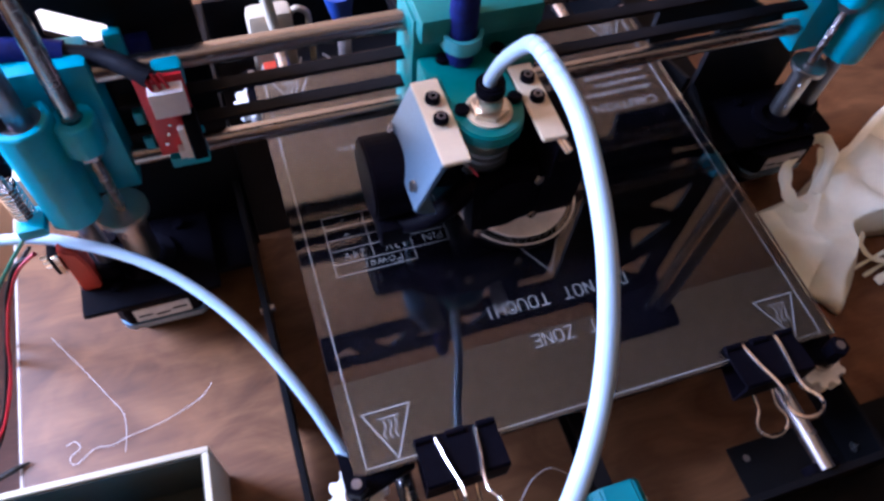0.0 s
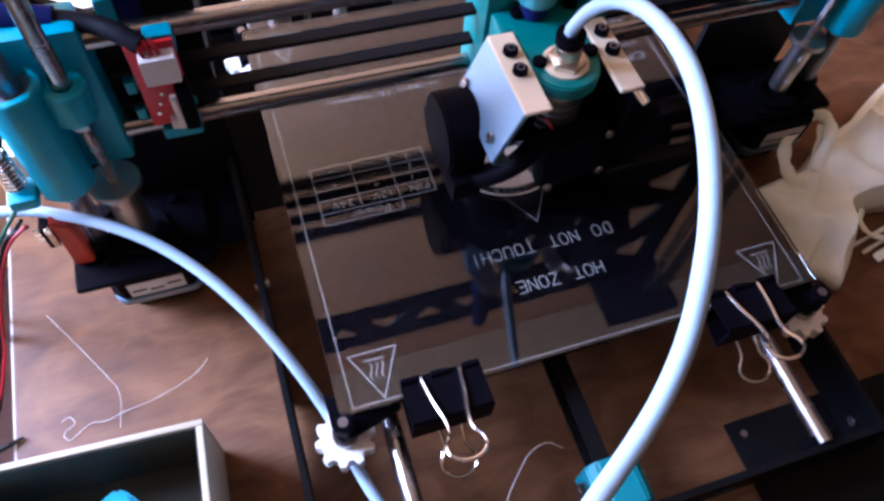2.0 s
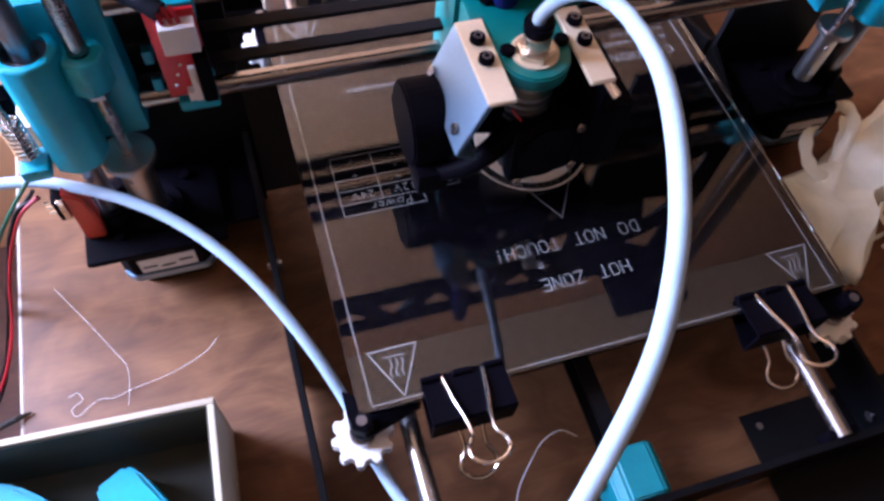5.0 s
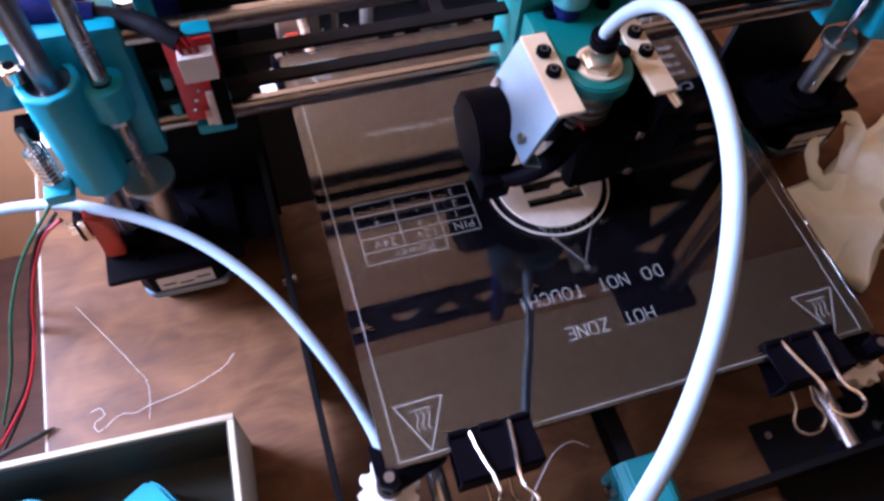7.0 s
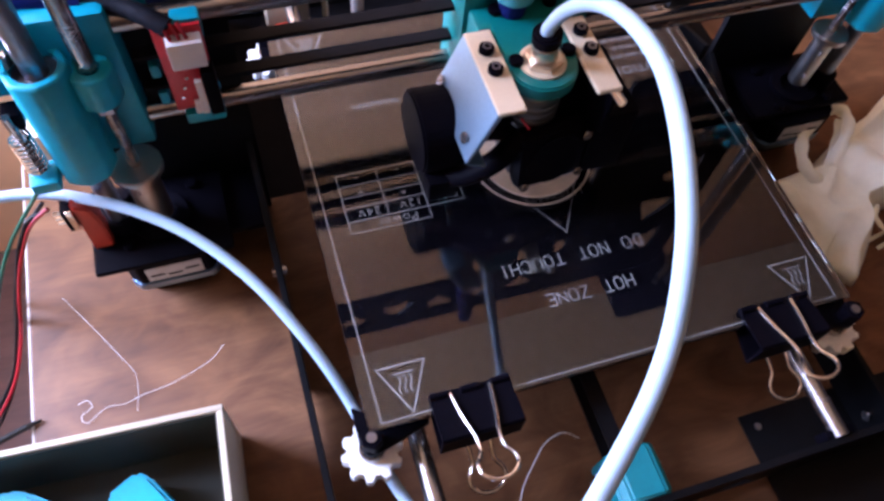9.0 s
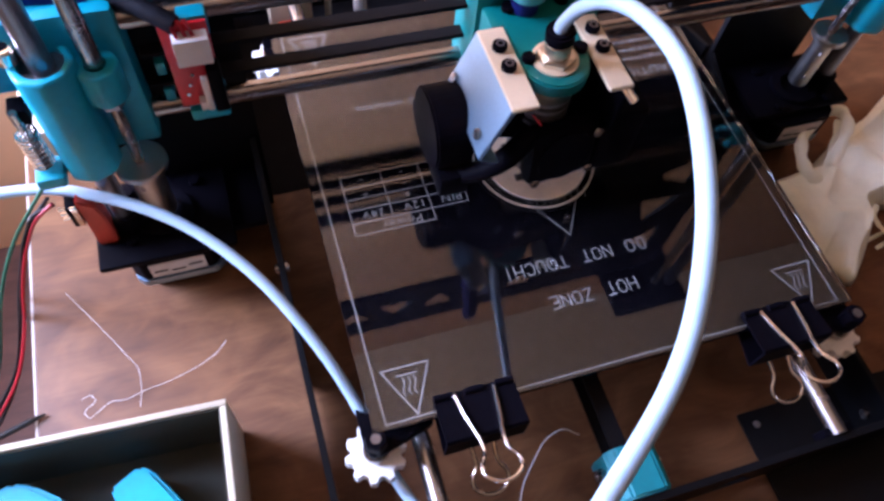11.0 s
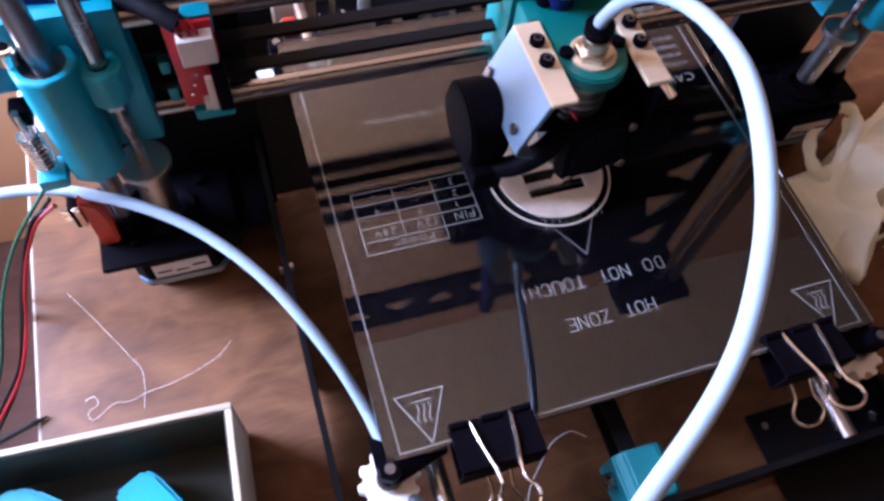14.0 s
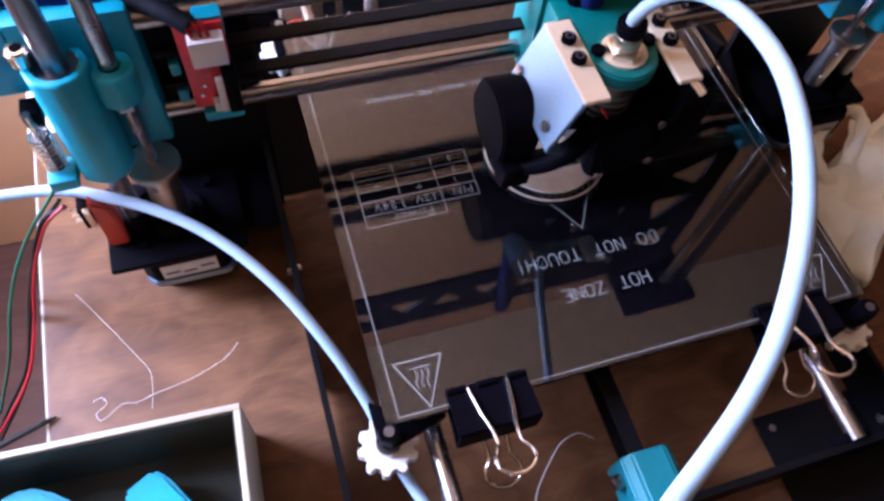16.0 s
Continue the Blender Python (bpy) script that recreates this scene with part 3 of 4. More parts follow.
def stroke_text(body, height, x, y, width, parent):
    """Lettering drawn in single thin strokes, read from the back of the bed."""
    step = width / (len(body) - 0.42 * body.count(" ") - 0.3)
    bm = bmesh.new()
    at = 0.0
    for ch in body:
        for run in STROKES.get(ch, []):
            pts = [(x - at - int(c[0]) / 7 * step * 0.70, y - int(c[1], 16) / 10 * height) for c in run.split()]
            for p, q in zip(pts, pts[1:]):
                line_bar(p, q, 0.42, ZB, ZB + 0.1, bm)
        at += step * (0.58 if ch == " " else 1.0)
    return part("lettering", bm, M_INK, parent, smooth=False)


def warning_sign(cx, cy, parent):
    """Hot surface triangle, point towards the front, 20 wide and 20 deep."""
    bm = bmesh.new()
    a, b, c = (cx - 9.8, cy + 10), (cx + 9.8, cy + 10), (cx, cy - 10)
    for p, q in ((a, b), (b, c), (c, a)):
        line_bar(p, q, 0.4, ZB, ZB + 0.1, bm)
    part("warning_triangle", bm, M_INK, parent, smooth=False)
    bm = bmesh.new()
    line_bar((cx - 4.2, cy + 6.6), (cx + 4.2, cy + 6.6), 0.38, ZB, ZB + 0.1, bm)
    for dx in (-2.3, 0, 2.3):
        pts = [(cx + dx + 0.8 * math.sin(t * 1.05), cy + 5.4 - t * 1.2) for t in range(7)]
        for p, q in zip(pts, pts[1:]):
            line_bar(p, q, 0.38, ZB, ZB + 0.1, bm)
    part("heat_waves", bm, M_INK, parent, smooth=False)


def build_bed():
    bed = thing("heated_bed", (0, 105, 55), "black heater board printed with white warning lettering", "heated bed")
    part("heater_board", box(-107, 107, -2, 212, ZB - 1.6, ZB - 0.02, 0.3), M_PCB, bed)
    part("carriage_plate", box(-104, 104, 6, 205, 52, 55, 0.6), M_BLACK, bed)
    for x in (-87.5, 87.5):
        for y in (60, 150):
            part("bearing_holder", box(x - 9, x + 9, y - 14, y + 14, 48.6, 51.9, 0.8), M_BPLAST, bed)
    bm = bmesh.new()
    for p, q in (((-102, 0), (102, 0)), ((102, 0), (102, 208)), ((-102, 208), (-102, 0))):
        line_bar(p, q, 0.33, ZB, ZB + 0.1, bm)
    part("border_line", bm, M_INK, bed, smooth=False)
    for x, y in ((-89, 11), (90, 11), (-89, 196), (90, 196)):
        warning_sign(x, y, bed)
    # supply table
    bm = bmesh.new()
    rows = (115.5, 109, 102.8, 97, 90)
    for y in rows:
        line_bar((-93, y), (-39.5, y), 0.33, ZB, ZB + 0.1, bm)
    line_bar((-93, 84), (-56.5, 84), 0.33, ZB, ZB + 0.1, bm)
    for x, y0 in ((-93, 84), (-74.5, 90), (-56.5, 84), (-39.5, 90)):
        line_bar((x, y0), (x, 115.5), 0.33, ZB, ZB + 0.1, bm)
    part("supply_table", bm, M_INK, bed, smooth=False)
    for body, size, x, y in (("Power", 6.4, -62, 88.6), ("24V", 6, -77.5, 95.4), ("12V", 6, -58.5, 95.6), ("PIN", 6, -41.5, 95.6), ("1", 5, -47, 101.6), ("2", 5, -46, 107.4), ("3", 5, -46, 113.8),
                             ("+", 6, -63.5, 102), ("+", 6, -82, 106.5), ("-", 6, -64, 107.5), ("-", 6, -83, 114), ("-", 6, -64, 114)):
        ink_text(body, size, x, y, bed)
    stroke_text("DO  NOT  TOUCH!", 5.5, 30.3, 51.8, 67, bed)
    stroke_text("HOT  ZONE", 5.5, 18.4, 34.0, 40, bed)
    ink_text("at least 10 minutes", 5.2, -18, 154.5, bed, 58)
    ink_text("CAUTION", 7.4, 95, 147, bed, 36)
    for k, w in enumerate((36, 30, 33, 26)):
        bm = bmesh.new()
        at = 0.0
        while at < w:
            n = random.uniform(1.6, 4.2)
            for dy in (-0.55, 0.55):
                line_bar((95 - at, 154 + k * 6.0 + dy), (95 - at - n, 154 + k * 6.0 + dy), 0.3, ZB, ZB + 0.1, bm)
            at += n + 1.3
        part("print_bars", bm, M_INK, bed, smooth=False)
    bm = bmesh.new()
    for p, q in (((-22, 97), (20, 97)), ((20, 97), (-0.8, 61)), ((-0.8, 61), (-22, 97))):
        line_bar(p, q, 0.33, ZB, ZB + 0.1, bm)
    for j in range(9):
        line_bar((-13 + 3.4 * j, 78.5), (-12.2 + 3.4 * j, 84), 0.33, ZB, ZB + 0.1, bm)
    part("caution_triangle", bm, M_INK, bed, smooth=False)
    # levelling screws with toothed thumb wheels at the corners
    for x, y in ((-107, -4), (107, -8), (-107, 214), (107, 214)):
        n = 10
        poly = []
        for k in range(n * 6):
            a = 2 * math.pi * k / (n * 6)
            poly.append((x + (11.2 + 1.5 * max(-0.8, min(0.8, 1.5 * math.cos(n * a)))) * math.cos(a), y + (11.2 + 1.5 * max(-0.8, min(0.8, 1.5 * math.cos(n * a)))) * math.sin(a)))
        part("thumb_wheel", prism(poly, "z", 44, 51, bevel=0.3), M_WHITEP, bed, "white printed toothed thumb wheel")
        stud = part("levelling_screw", cyl((x, y, 38), (x, y, ZB + 2), 2.0, seg=14), M_ZROD, bed)
        part("screw_nut", cyl((x, y, 51.2), (x, y, 56), 5.2, seg=16, bevel=0.8), M_STEEL, stud)
        sx, sy = (1 if x < 0 else -1), (1 if y < 100 else -1)
        arm = [(x - sx * 4.5, y - sy * 1), (x - sx * 2, y - sy * 4.5), (x + sx * 3, y - sy * 4), (x + sx * 24, y + sy * 2), (x + sx * 24, y + sy * 7), (x + sx * 4, y + sy * 10), (x - sx * 4.5, y + sy * 16)]
        part("corner_bracket", prism(arm, "z", 58, 62, bevel=0.5), M_BPLAST, bed)
        part("screw_head", cyl((x + sx * 0, y, 62.1), (x, y, ZB + 1.5), 4.6, seg=6, bevel=0.5), M_BPLAST, bed)
    gl = thing("glass_plate", (0, 105, ZB), "clear glass sheet clipped on the heater board", "glass plate")
    g = part("glass_sheet", box(-107.4, 107.4, -2.4, 212, ZB + 0.3, ZB + 3.1, 0.25), M_GLASS, gl, smooth=False)
    g.visible_shadow = False
    top = ZB + 3.15
    d = thing("printed_disc", (-2, 105, top), "unfinished white printed disc with slots on the glass", "printed part")
    outer = [(-2 + 24.8 * math.cos(2 * math.pi * k / 72), 104.5 + 24.8 * math.sin(2 * math.pi * k / 72)) for k in range(72)]
    slots = [[(-15.5, 92.5), (11.5, 92.5), (11.5, 98.5), (3.5, 98.5), (1, 97), (-15.5, 97)], [(-15.5, 100.5), (-3, 100.5), (-1, 102.5), (11.5, 102.5), (11.5, 106), (-15.5, 106)], [(-15.5, 109.5), (11.5, 109.5), (11.5, 115), (-15.5, 115)]]
    part("layer", plate_with_holes(outer, slots, "z", top, top + 1.1), M_DISC, d)
    k = thing("print_skirt", (-3, 105, top), "thin white printed outline ring round the disc", "printed skirt")
    part("outline", ring((-2.5, 104.5), 28.2, 29.0, top, top + 0.35, 72), M_DISC, k)
    clips = []
    for x in (-66, 71):
        clips.append(binder_clip(x))
    return [bed, gl, d, k] + clips


def binder_clip(x):
    """Black sprung clip with two wire handles, gripping the front edge of the glass."""
    c = thing("binder_clip", (x, -8, ZB), "black binder clip with silver wire handles", "binder clip", "bed clips")
    w = 16.5
    prof = [(4.5, ZB + 3.3), (4.5, ZB + 4.0), (2, ZB + 4.3), (-14, ZB + 6.2), (-15, ZB + 5.2), (-15, ZB - 8.6), (-14, ZB - 9.6), (2, ZB - 4.6), (4.5, ZB - 4.2), (4.5, ZB - 3.2), (2, ZB - 3.4), (-13.6, ZB - 8.4), (-14, ZB - 8), (-14, ZB + 4.6), (-13.6, ZB + 5), (2, ZB + 3.3)]
    part("spring_body", prism(prof, "x", x - w, x + w), M_BPLAST, c)
    for dx in (-w + 4, 0, w - 4):
        part("lip", cyl((x + dx - 3.8, 3.6, ZB + 4.3), (x + dx + 3.8, 3.6, ZB + 4.3), 1.5, seg=14), M_BPLAST, c)
    for up in (1, -1):
        z0 = ZB + 4.4 if up > 0 else ZB - 5.5
        d, e = (-0.9, 0.17) if up > 0 else (-0.86, -0.34)
        def q(dx, r):
            return (x + dx, 3.2 + d * r, z0 + e * r)
        pts = [q(-8, 0), q(-6.5, 12), q(-4.4, 24), q(-4.6, 28), q(-7.2, 33), q(-7.2, 36.5), q(-4, 40), q(0, 41), q(4, 40), q(7.2, 36.5), q(7.2, 33), q(4.6, 28), q(4.4, 24), q(6.5, 12), q(8, 0)]
        part("wire_handle", sweep(pts, 0.85, seg=8, steps=4), M_WIRE, c, "silver wire handle")
    return c


BED_THINGS = build_bed()


# ---------------------------------------------------------------- print carriage
def build_carriage():
    c = thing("print_carriage", (-5, 120, 100), "green printed carriage with hot end, fans and aluminium brackets", "print carriage")
    part("back_block", box(-27, 27, 124, 147, 95, 160, 2.5), M_GREEN, c)
    part("top_clamp", box(-25.5, 25, 118, 150, 152, 164, 2.5), M_GREEN, c)
    hx, hy = -6.5, 90.0
    deck = [(-20, 123.8), (-20, 86)] + [(hx + 13.5 * math.cos(a), 88.5 + 12.5 * math.sin(a)) for a in [math.pi * (1.06 + 0.08 * k) for k in range(12)]] + [(8.2, 90), (8.2, 123.8)]
    part("deck", prism(deck, "z", 135, 141.6, bevel=0.8), M_GREEN, c)
    part("deck_wall", box(-25, 22, 112, 123.9, 112, 141.5, 1.5), M_GREEN, c)
    for x, y in ((-15.3, 119.6), (8, 119.8), (-16.6, 92), (5.2, 93)):
        part("deck_bolt", cyl((x, y, 141.7), (x, y, 144), 3.0, seg=16, bevel=0.5), M_BPLAST, c)
    part("fitting_base", cyl((hx, hy, 141.7), (hx, hy, 145.5), 7.8, seg=6, bevel=0.6), M_BRASS, c, "brass push fitting")
    part("fitting_washer", cyl((hx, hy, 141.6), (hx, hy, 142.6), 9.2, seg=32), M_CREAM, c)
    fit = part("fitting_body", cyl((hx, hy, 145.5), (hx - 0.6, hy - 0.3, 152), 5.2, seg=24, bevel=0.6), M_BRASS, c)
    part("fitting_collet", cyl((hx - 0.6, hy - 0.3, 152), (hx - 1.4, hy - 0.6, 158), 5.6, seg=24, bevel=1.0), M_BPLAST, fit, "black release collet")
    part("heat_sink", cyl((hx, hy, 112), (hx, hy, 132.8), 7.0, seg=28), M_TURNED, c)
    for z in (113, 117, 121, 125):
        part("fin", cyl((hx, hy, z), (hx, hy, z + 1.8), 10.4, seg=32), M_TURNED, c)
    part("heater_block", box(hx - 8, hx + 10, hy - 8, hy + 8, 84, 95, 0.6), M_ZROD, c)
    part("nozzle", cyl((hx, hy, 84), (hx, hy, 74.2), 4.0, 0.8, seg=20), M_BRASS, c)
    part("throat", cyl((hx, hy, 95), (hx, hy, 118), 3.2, seg=16), M_STEEL, c)
    # brackets: cream top flange and sloping aluminium side
    def bracket(xi, xo, xb, y0, y1):
        top = [(xi, 142.2), (xo, 142.2), (xo, 140.2), (xi, 140.2)]
        part("bracket_flange", prism(top, "y", y0, y1, bevel=0.4), M_CREAM, c, "cream bracket flange")
        for yy in (y0 + 30.5, y0 + 20):
            head = part("bracket_bolt", cyl(((xi + xo) / 2, yy, 142.3), ((xi + xo) / 2, yy, 145.2), 3.0, seg=16, bevel=0.5), M_BPLAST, c)
            part("hex_socket", ring(((xi + xo) / 2, yy), 1.2, 1.9, 145.25, 145.5, 6), M_ZROD, head)
        s = 1 if xo > xi else -1
        side = [(xo, 141.9), (xb, 116), (xb - s * 1.8, 115.4), (xo - s * 2.0, 140)]
        part("bracket_side", prism(side, "y", y0 + 0.3, y1 - 0.3, bevel=0.3), M_ALU if s < 0 else M_BPLAST, c, "aluminium bracket side" if s < 0 else "black bracket side")
        if s > 0:
            return
        foot = [(xb, 116), (xb - s * 9, 112), (xb - s * 9, 110.5), (xb - s * 1.5, 114)]
        part("bracket_foot", prism(foot, "y", y0 + 0.3, y1 - 4, bevel=0.3), M_ALU, c)
        for yy, zz in ((y0 + 8, 122), (y1 - 4, 122)):
            xx = xb + (xo - xb) * (zz - 116) / 25.9
            part("side_screw", cyl((xx + s * 0.1, yy, zz), (xx + s * 1.6, yy, zz + 0.6), 2.4, seg=16, bevel=0.4), M_STEEL, c)
    bracket(-20.5, -31.5, -41.5, 69, 111)
    bracket(8.5, 18.5, 17.5, 70.5, 110)
    part("bracket_screw", cyl((16.5, 73, 138.6), (18.6, 66.4, 136.6), 2.1, seg=16, bevel=0.5), M_WIRE, c)
    # blower on one side, round housing with a duct that reaches to the nozzle
    spiral = [(98 + (16.5 + 0.09 * k) * math.cos(k * math.pi / 18), 106 + (16.5 + 0.09 * k) * math.sin(k * math.pi / 18)) for k in range(36)]
    part("blower_housing", prism(spiral, "x", -54, -38, bevel=1.0), M_BPLAST, c, "black round blower")
    part("blower_outlet", box(-53, -40, 76, 92, 84, 96, 1.5), M_BPLAST, c)
    part("air_duct", sweep([(-47, 84, 90), (-36, 77, 97), (-25, 75, 106), (-14, 79, 114)], 5.0, seg=14, squash=0.8), M_BPLAST, c)
    # hot end fan in front
    tilt = Matrix.Translation((-1, 77, 102)) @ Matrix.Rotation(radians(6), 4, "Z") @ Matrix.Rotation(radians(-8), 4, "X")
    fan = box(-16, 16, -5, 5, -15, 15, 4.5)
    bmesh.ops.transform(fan, matrix=tilt, verts=fan.verts)
    fan = part("fan_frame", fan, M_BPLAST, c, "black square fan")
    hub = cyl((0, -6, 0), (0, -4.8, 0), 13, seg=36, bevel=0.5)
    bmesh.ops.transform(hub, matrix=tilt, verts=hub.verts)
    part("fan_rotor", hub, M_BPLAST, fan)
    for dx, dz in ((14, 9), (13, -11.5), (-13, -11.5)):
        sc = cyl((dx, -5.1, dz), (dx, -6.8, dz), 2.2, seg=14, bevel=0.4)
        bmesh.ops.transform(sc, matrix=tilt, verts=sc.verts)
        part("fan_screw", sc, M_WIRE, fan)
    part("fan_shroud", prism([(-30, 104), (-30, 122), (-20, 128), (10, 127), (18, 112), (16, 90), (-8, 88), (-14, 100)], "y", 86, 111, bevel=2), M_BPLAST, c)
    part("side_fan", box(16, 35, 74, 112, 84, 121, 2.0), M_BPLAST, c)
    part("thermistor_wire", sweep([(-17, 78, 126), (-15.5, 75.5, 124.5), (-14, 75, 122.5)], 0.6, seg=8), M_CABR, c, "red hot end wire")
    # cable sleeve rising from the back of the carriage
    part("cable_grommet", ring((-8.5, 119), 6.6, 8.2, 150, 156.5, 28), M_CLEAR, c, "pale translucent grommet")
    part("cable_sleeve", sweep([(-8.5, 119, 142), (-8.5, 119, 160), (-7.5, 120, 200), (0, 124, 260), (9, 131, 318), (14, 140, 346)], 5.6, seg=14), M_BLUE, c, "blue braided cable sleeve")
    return c


CARRIAGE = build_carriage()

# feed tube loop: centre line at rest, and how each point follows a millimetre of the carriage's travel
TUBE_REST = [(-7.7, 89.6, 153), (-8.4, 88.8, 160), (-7.1, 70.6, 188.1), (-14.4, 26, 209.9), (-20.6, 5.5, 212.9), (-26.1, -9.7, 212.2), (-30.4, -21.7, 208.5), (-34.9, -32.1, 202.9), (-40, -41.7, 196.2), (-47, -50.7, 189.1), (-57, -59.6, 184.6), (-65.9, -66.4, 182.5), (-79.6, -76.6, 182.9)]
TUBE_GIVE = [(1, 0, 0), (1, 0, 0), (0.914, -0.169, 0.158), (0.832, -0.291, 0.074), (0.753, -0.265, 0.071), (0.699, -0.248, 0.07), (0.647, -0.231, 0.066), (0.595, -0.217, 0.064), (0.546, -0.202, 0.063), (0.483, -0.183, 0.059), (0.386, -0.154, 0.055), (0.299, -0.126, 0.049), (0.213, -0.085, 0.041)]
TUBE_RISE = [(0, 0, 0), (0, 0, 0), (-0.77, -0.61, 1.38), (-1.76, 2.2, 2.53), (-0.94, 1.92, 2.51), (-0.56, 1.81, 2.47), (-0.24, 1.72, 2.44), (0.08, 1.65, 2.42), (0.42, 1.57, 2.39), (0.85, 1.46, 2.38), (1.21, 1.38, 2.36), (1.36, 1.33, 2.35), (1.5, 1.31, 2.32)]
TUBE_SWAY = [(0, 0, 0), (0, 0, 0), (-1.32, -1.76, 1.13), (-1.62, -1.99, 0.91), (-2.01, -1.86, 0.86), (-2.08, -1.86, 0.85), (-2.17, -1.81, 0.84), (-2.16, -1.84, 0.82), (-2.25, -1.82, 0.8), (-2.31, -1.82, 0.78), (-2.38, -1.8, 0.77), (-2.33, -1.81, 0.77), (-2.29, -1.81, 0.78)]
TUBE_BEND = [(0, 0, 0), (0, 0, 0), (-0.74, -0.53, 0.84), (2.18, -1.37, 1.35), (1.96, -1.28, 1.5), (1.79, -1.24, 1.6), (1.9, -1.3, 1.71), (1.96, -1.35, 1.77), (1.89, -1.38, 1.83), (1.36, -1.26, 1.85), (0.12, -0.92, 1.79), (-0.58, -0.71, 1.76), (-1.08, -0.5, 1.73)]
TUBE_STEPS = 5


def tube_line(k_mm, rise, sway, bend):
    line = smooth_path([Vector(a) + Vector(b) * k_mm + Vector(c) * rise + Vector(d) * sway + Vector(e) * bend for a, b, c, d, e in zip(TUBE_REST, TUBE_GIVE, TUBE_RISE, TUBE_SWAY, TUBE_BEND)], TUBE_STEPS)
    for _ in range(3):
        line = line[:6] + [(a + b * 2 + c) / 4 for a, b, c in zip(line[5:], line[6:], line[7:])] + line[-1:]
    return line


# the tube's other run, from the slide to under the bed corner; the bed pushes its middle aside
RUN_REST = [(-300, 128, 60), (-262, 133, 68), (-226.2, 130.1, 73.7), (-212.3, 125.6, 76.2), (-196.9, 117.8, 77.3), (-182.1, 108.6, 77.5), (-166.1, 95.6, 75.9), (-153.0, 81.4, 73.0), (-139.1, 61.9, 67.5), (-127.7, 42.3, 60), (-118.6, 23.5, 51), (-111.4, 6.6, 41), (-105, -15.9, 36), (-97, -36, 34), (-85, -60, 50), (-80, -90, 80)]
RUN_PUSH = [0, 0, 0, 0, 0.05, 0.2, 0.5, 0.75, 1, 1, 1, 0.8, 0.5, 0.3, 0, 0]


def run_line(s_mm):
    push = -13 + 0.2 * (s_mm + 13)
    return smooth_path([Vector(a) + Vector((-0.27, -0.17, 0)) * w * push for a, w in zip(RUN_REST, RUN_PUSH)], 4)


def build_tube(name, rest, radius, label):
    """A white tube in short rigid lengths that overlap at round joints."""
    t = thing(name, (0, 0, 0), label, "tube")
    pieces = []
    for a, b in zip(rest, rest[1:]):
        n = (b - a).length
        bm = cyl((0, 0, -0.8), (0, 0, n + 0.8), radius, seg=28)
        for z in (0, n):
            own = bmesh.new()
            bmesh.ops.create_uvsphere(own, u_segments=28, v_segments=14, radius=radius)
            merged(own, bm, Matrix.Translation((0, 0, z)))
        pieces.append(part("tube_length", bm, M_TUBE, t))
    return pieces


LOOP_PIECES = build_tube("feed_tube", tube_line(0, 0, 0, 0), 2.5, "white plastic feed tube looping up from the carriage")
RUN_PIECES = build_tube("return_tube", run_line(0), 2.45, "white plastic feed tube bending under the bed corner")


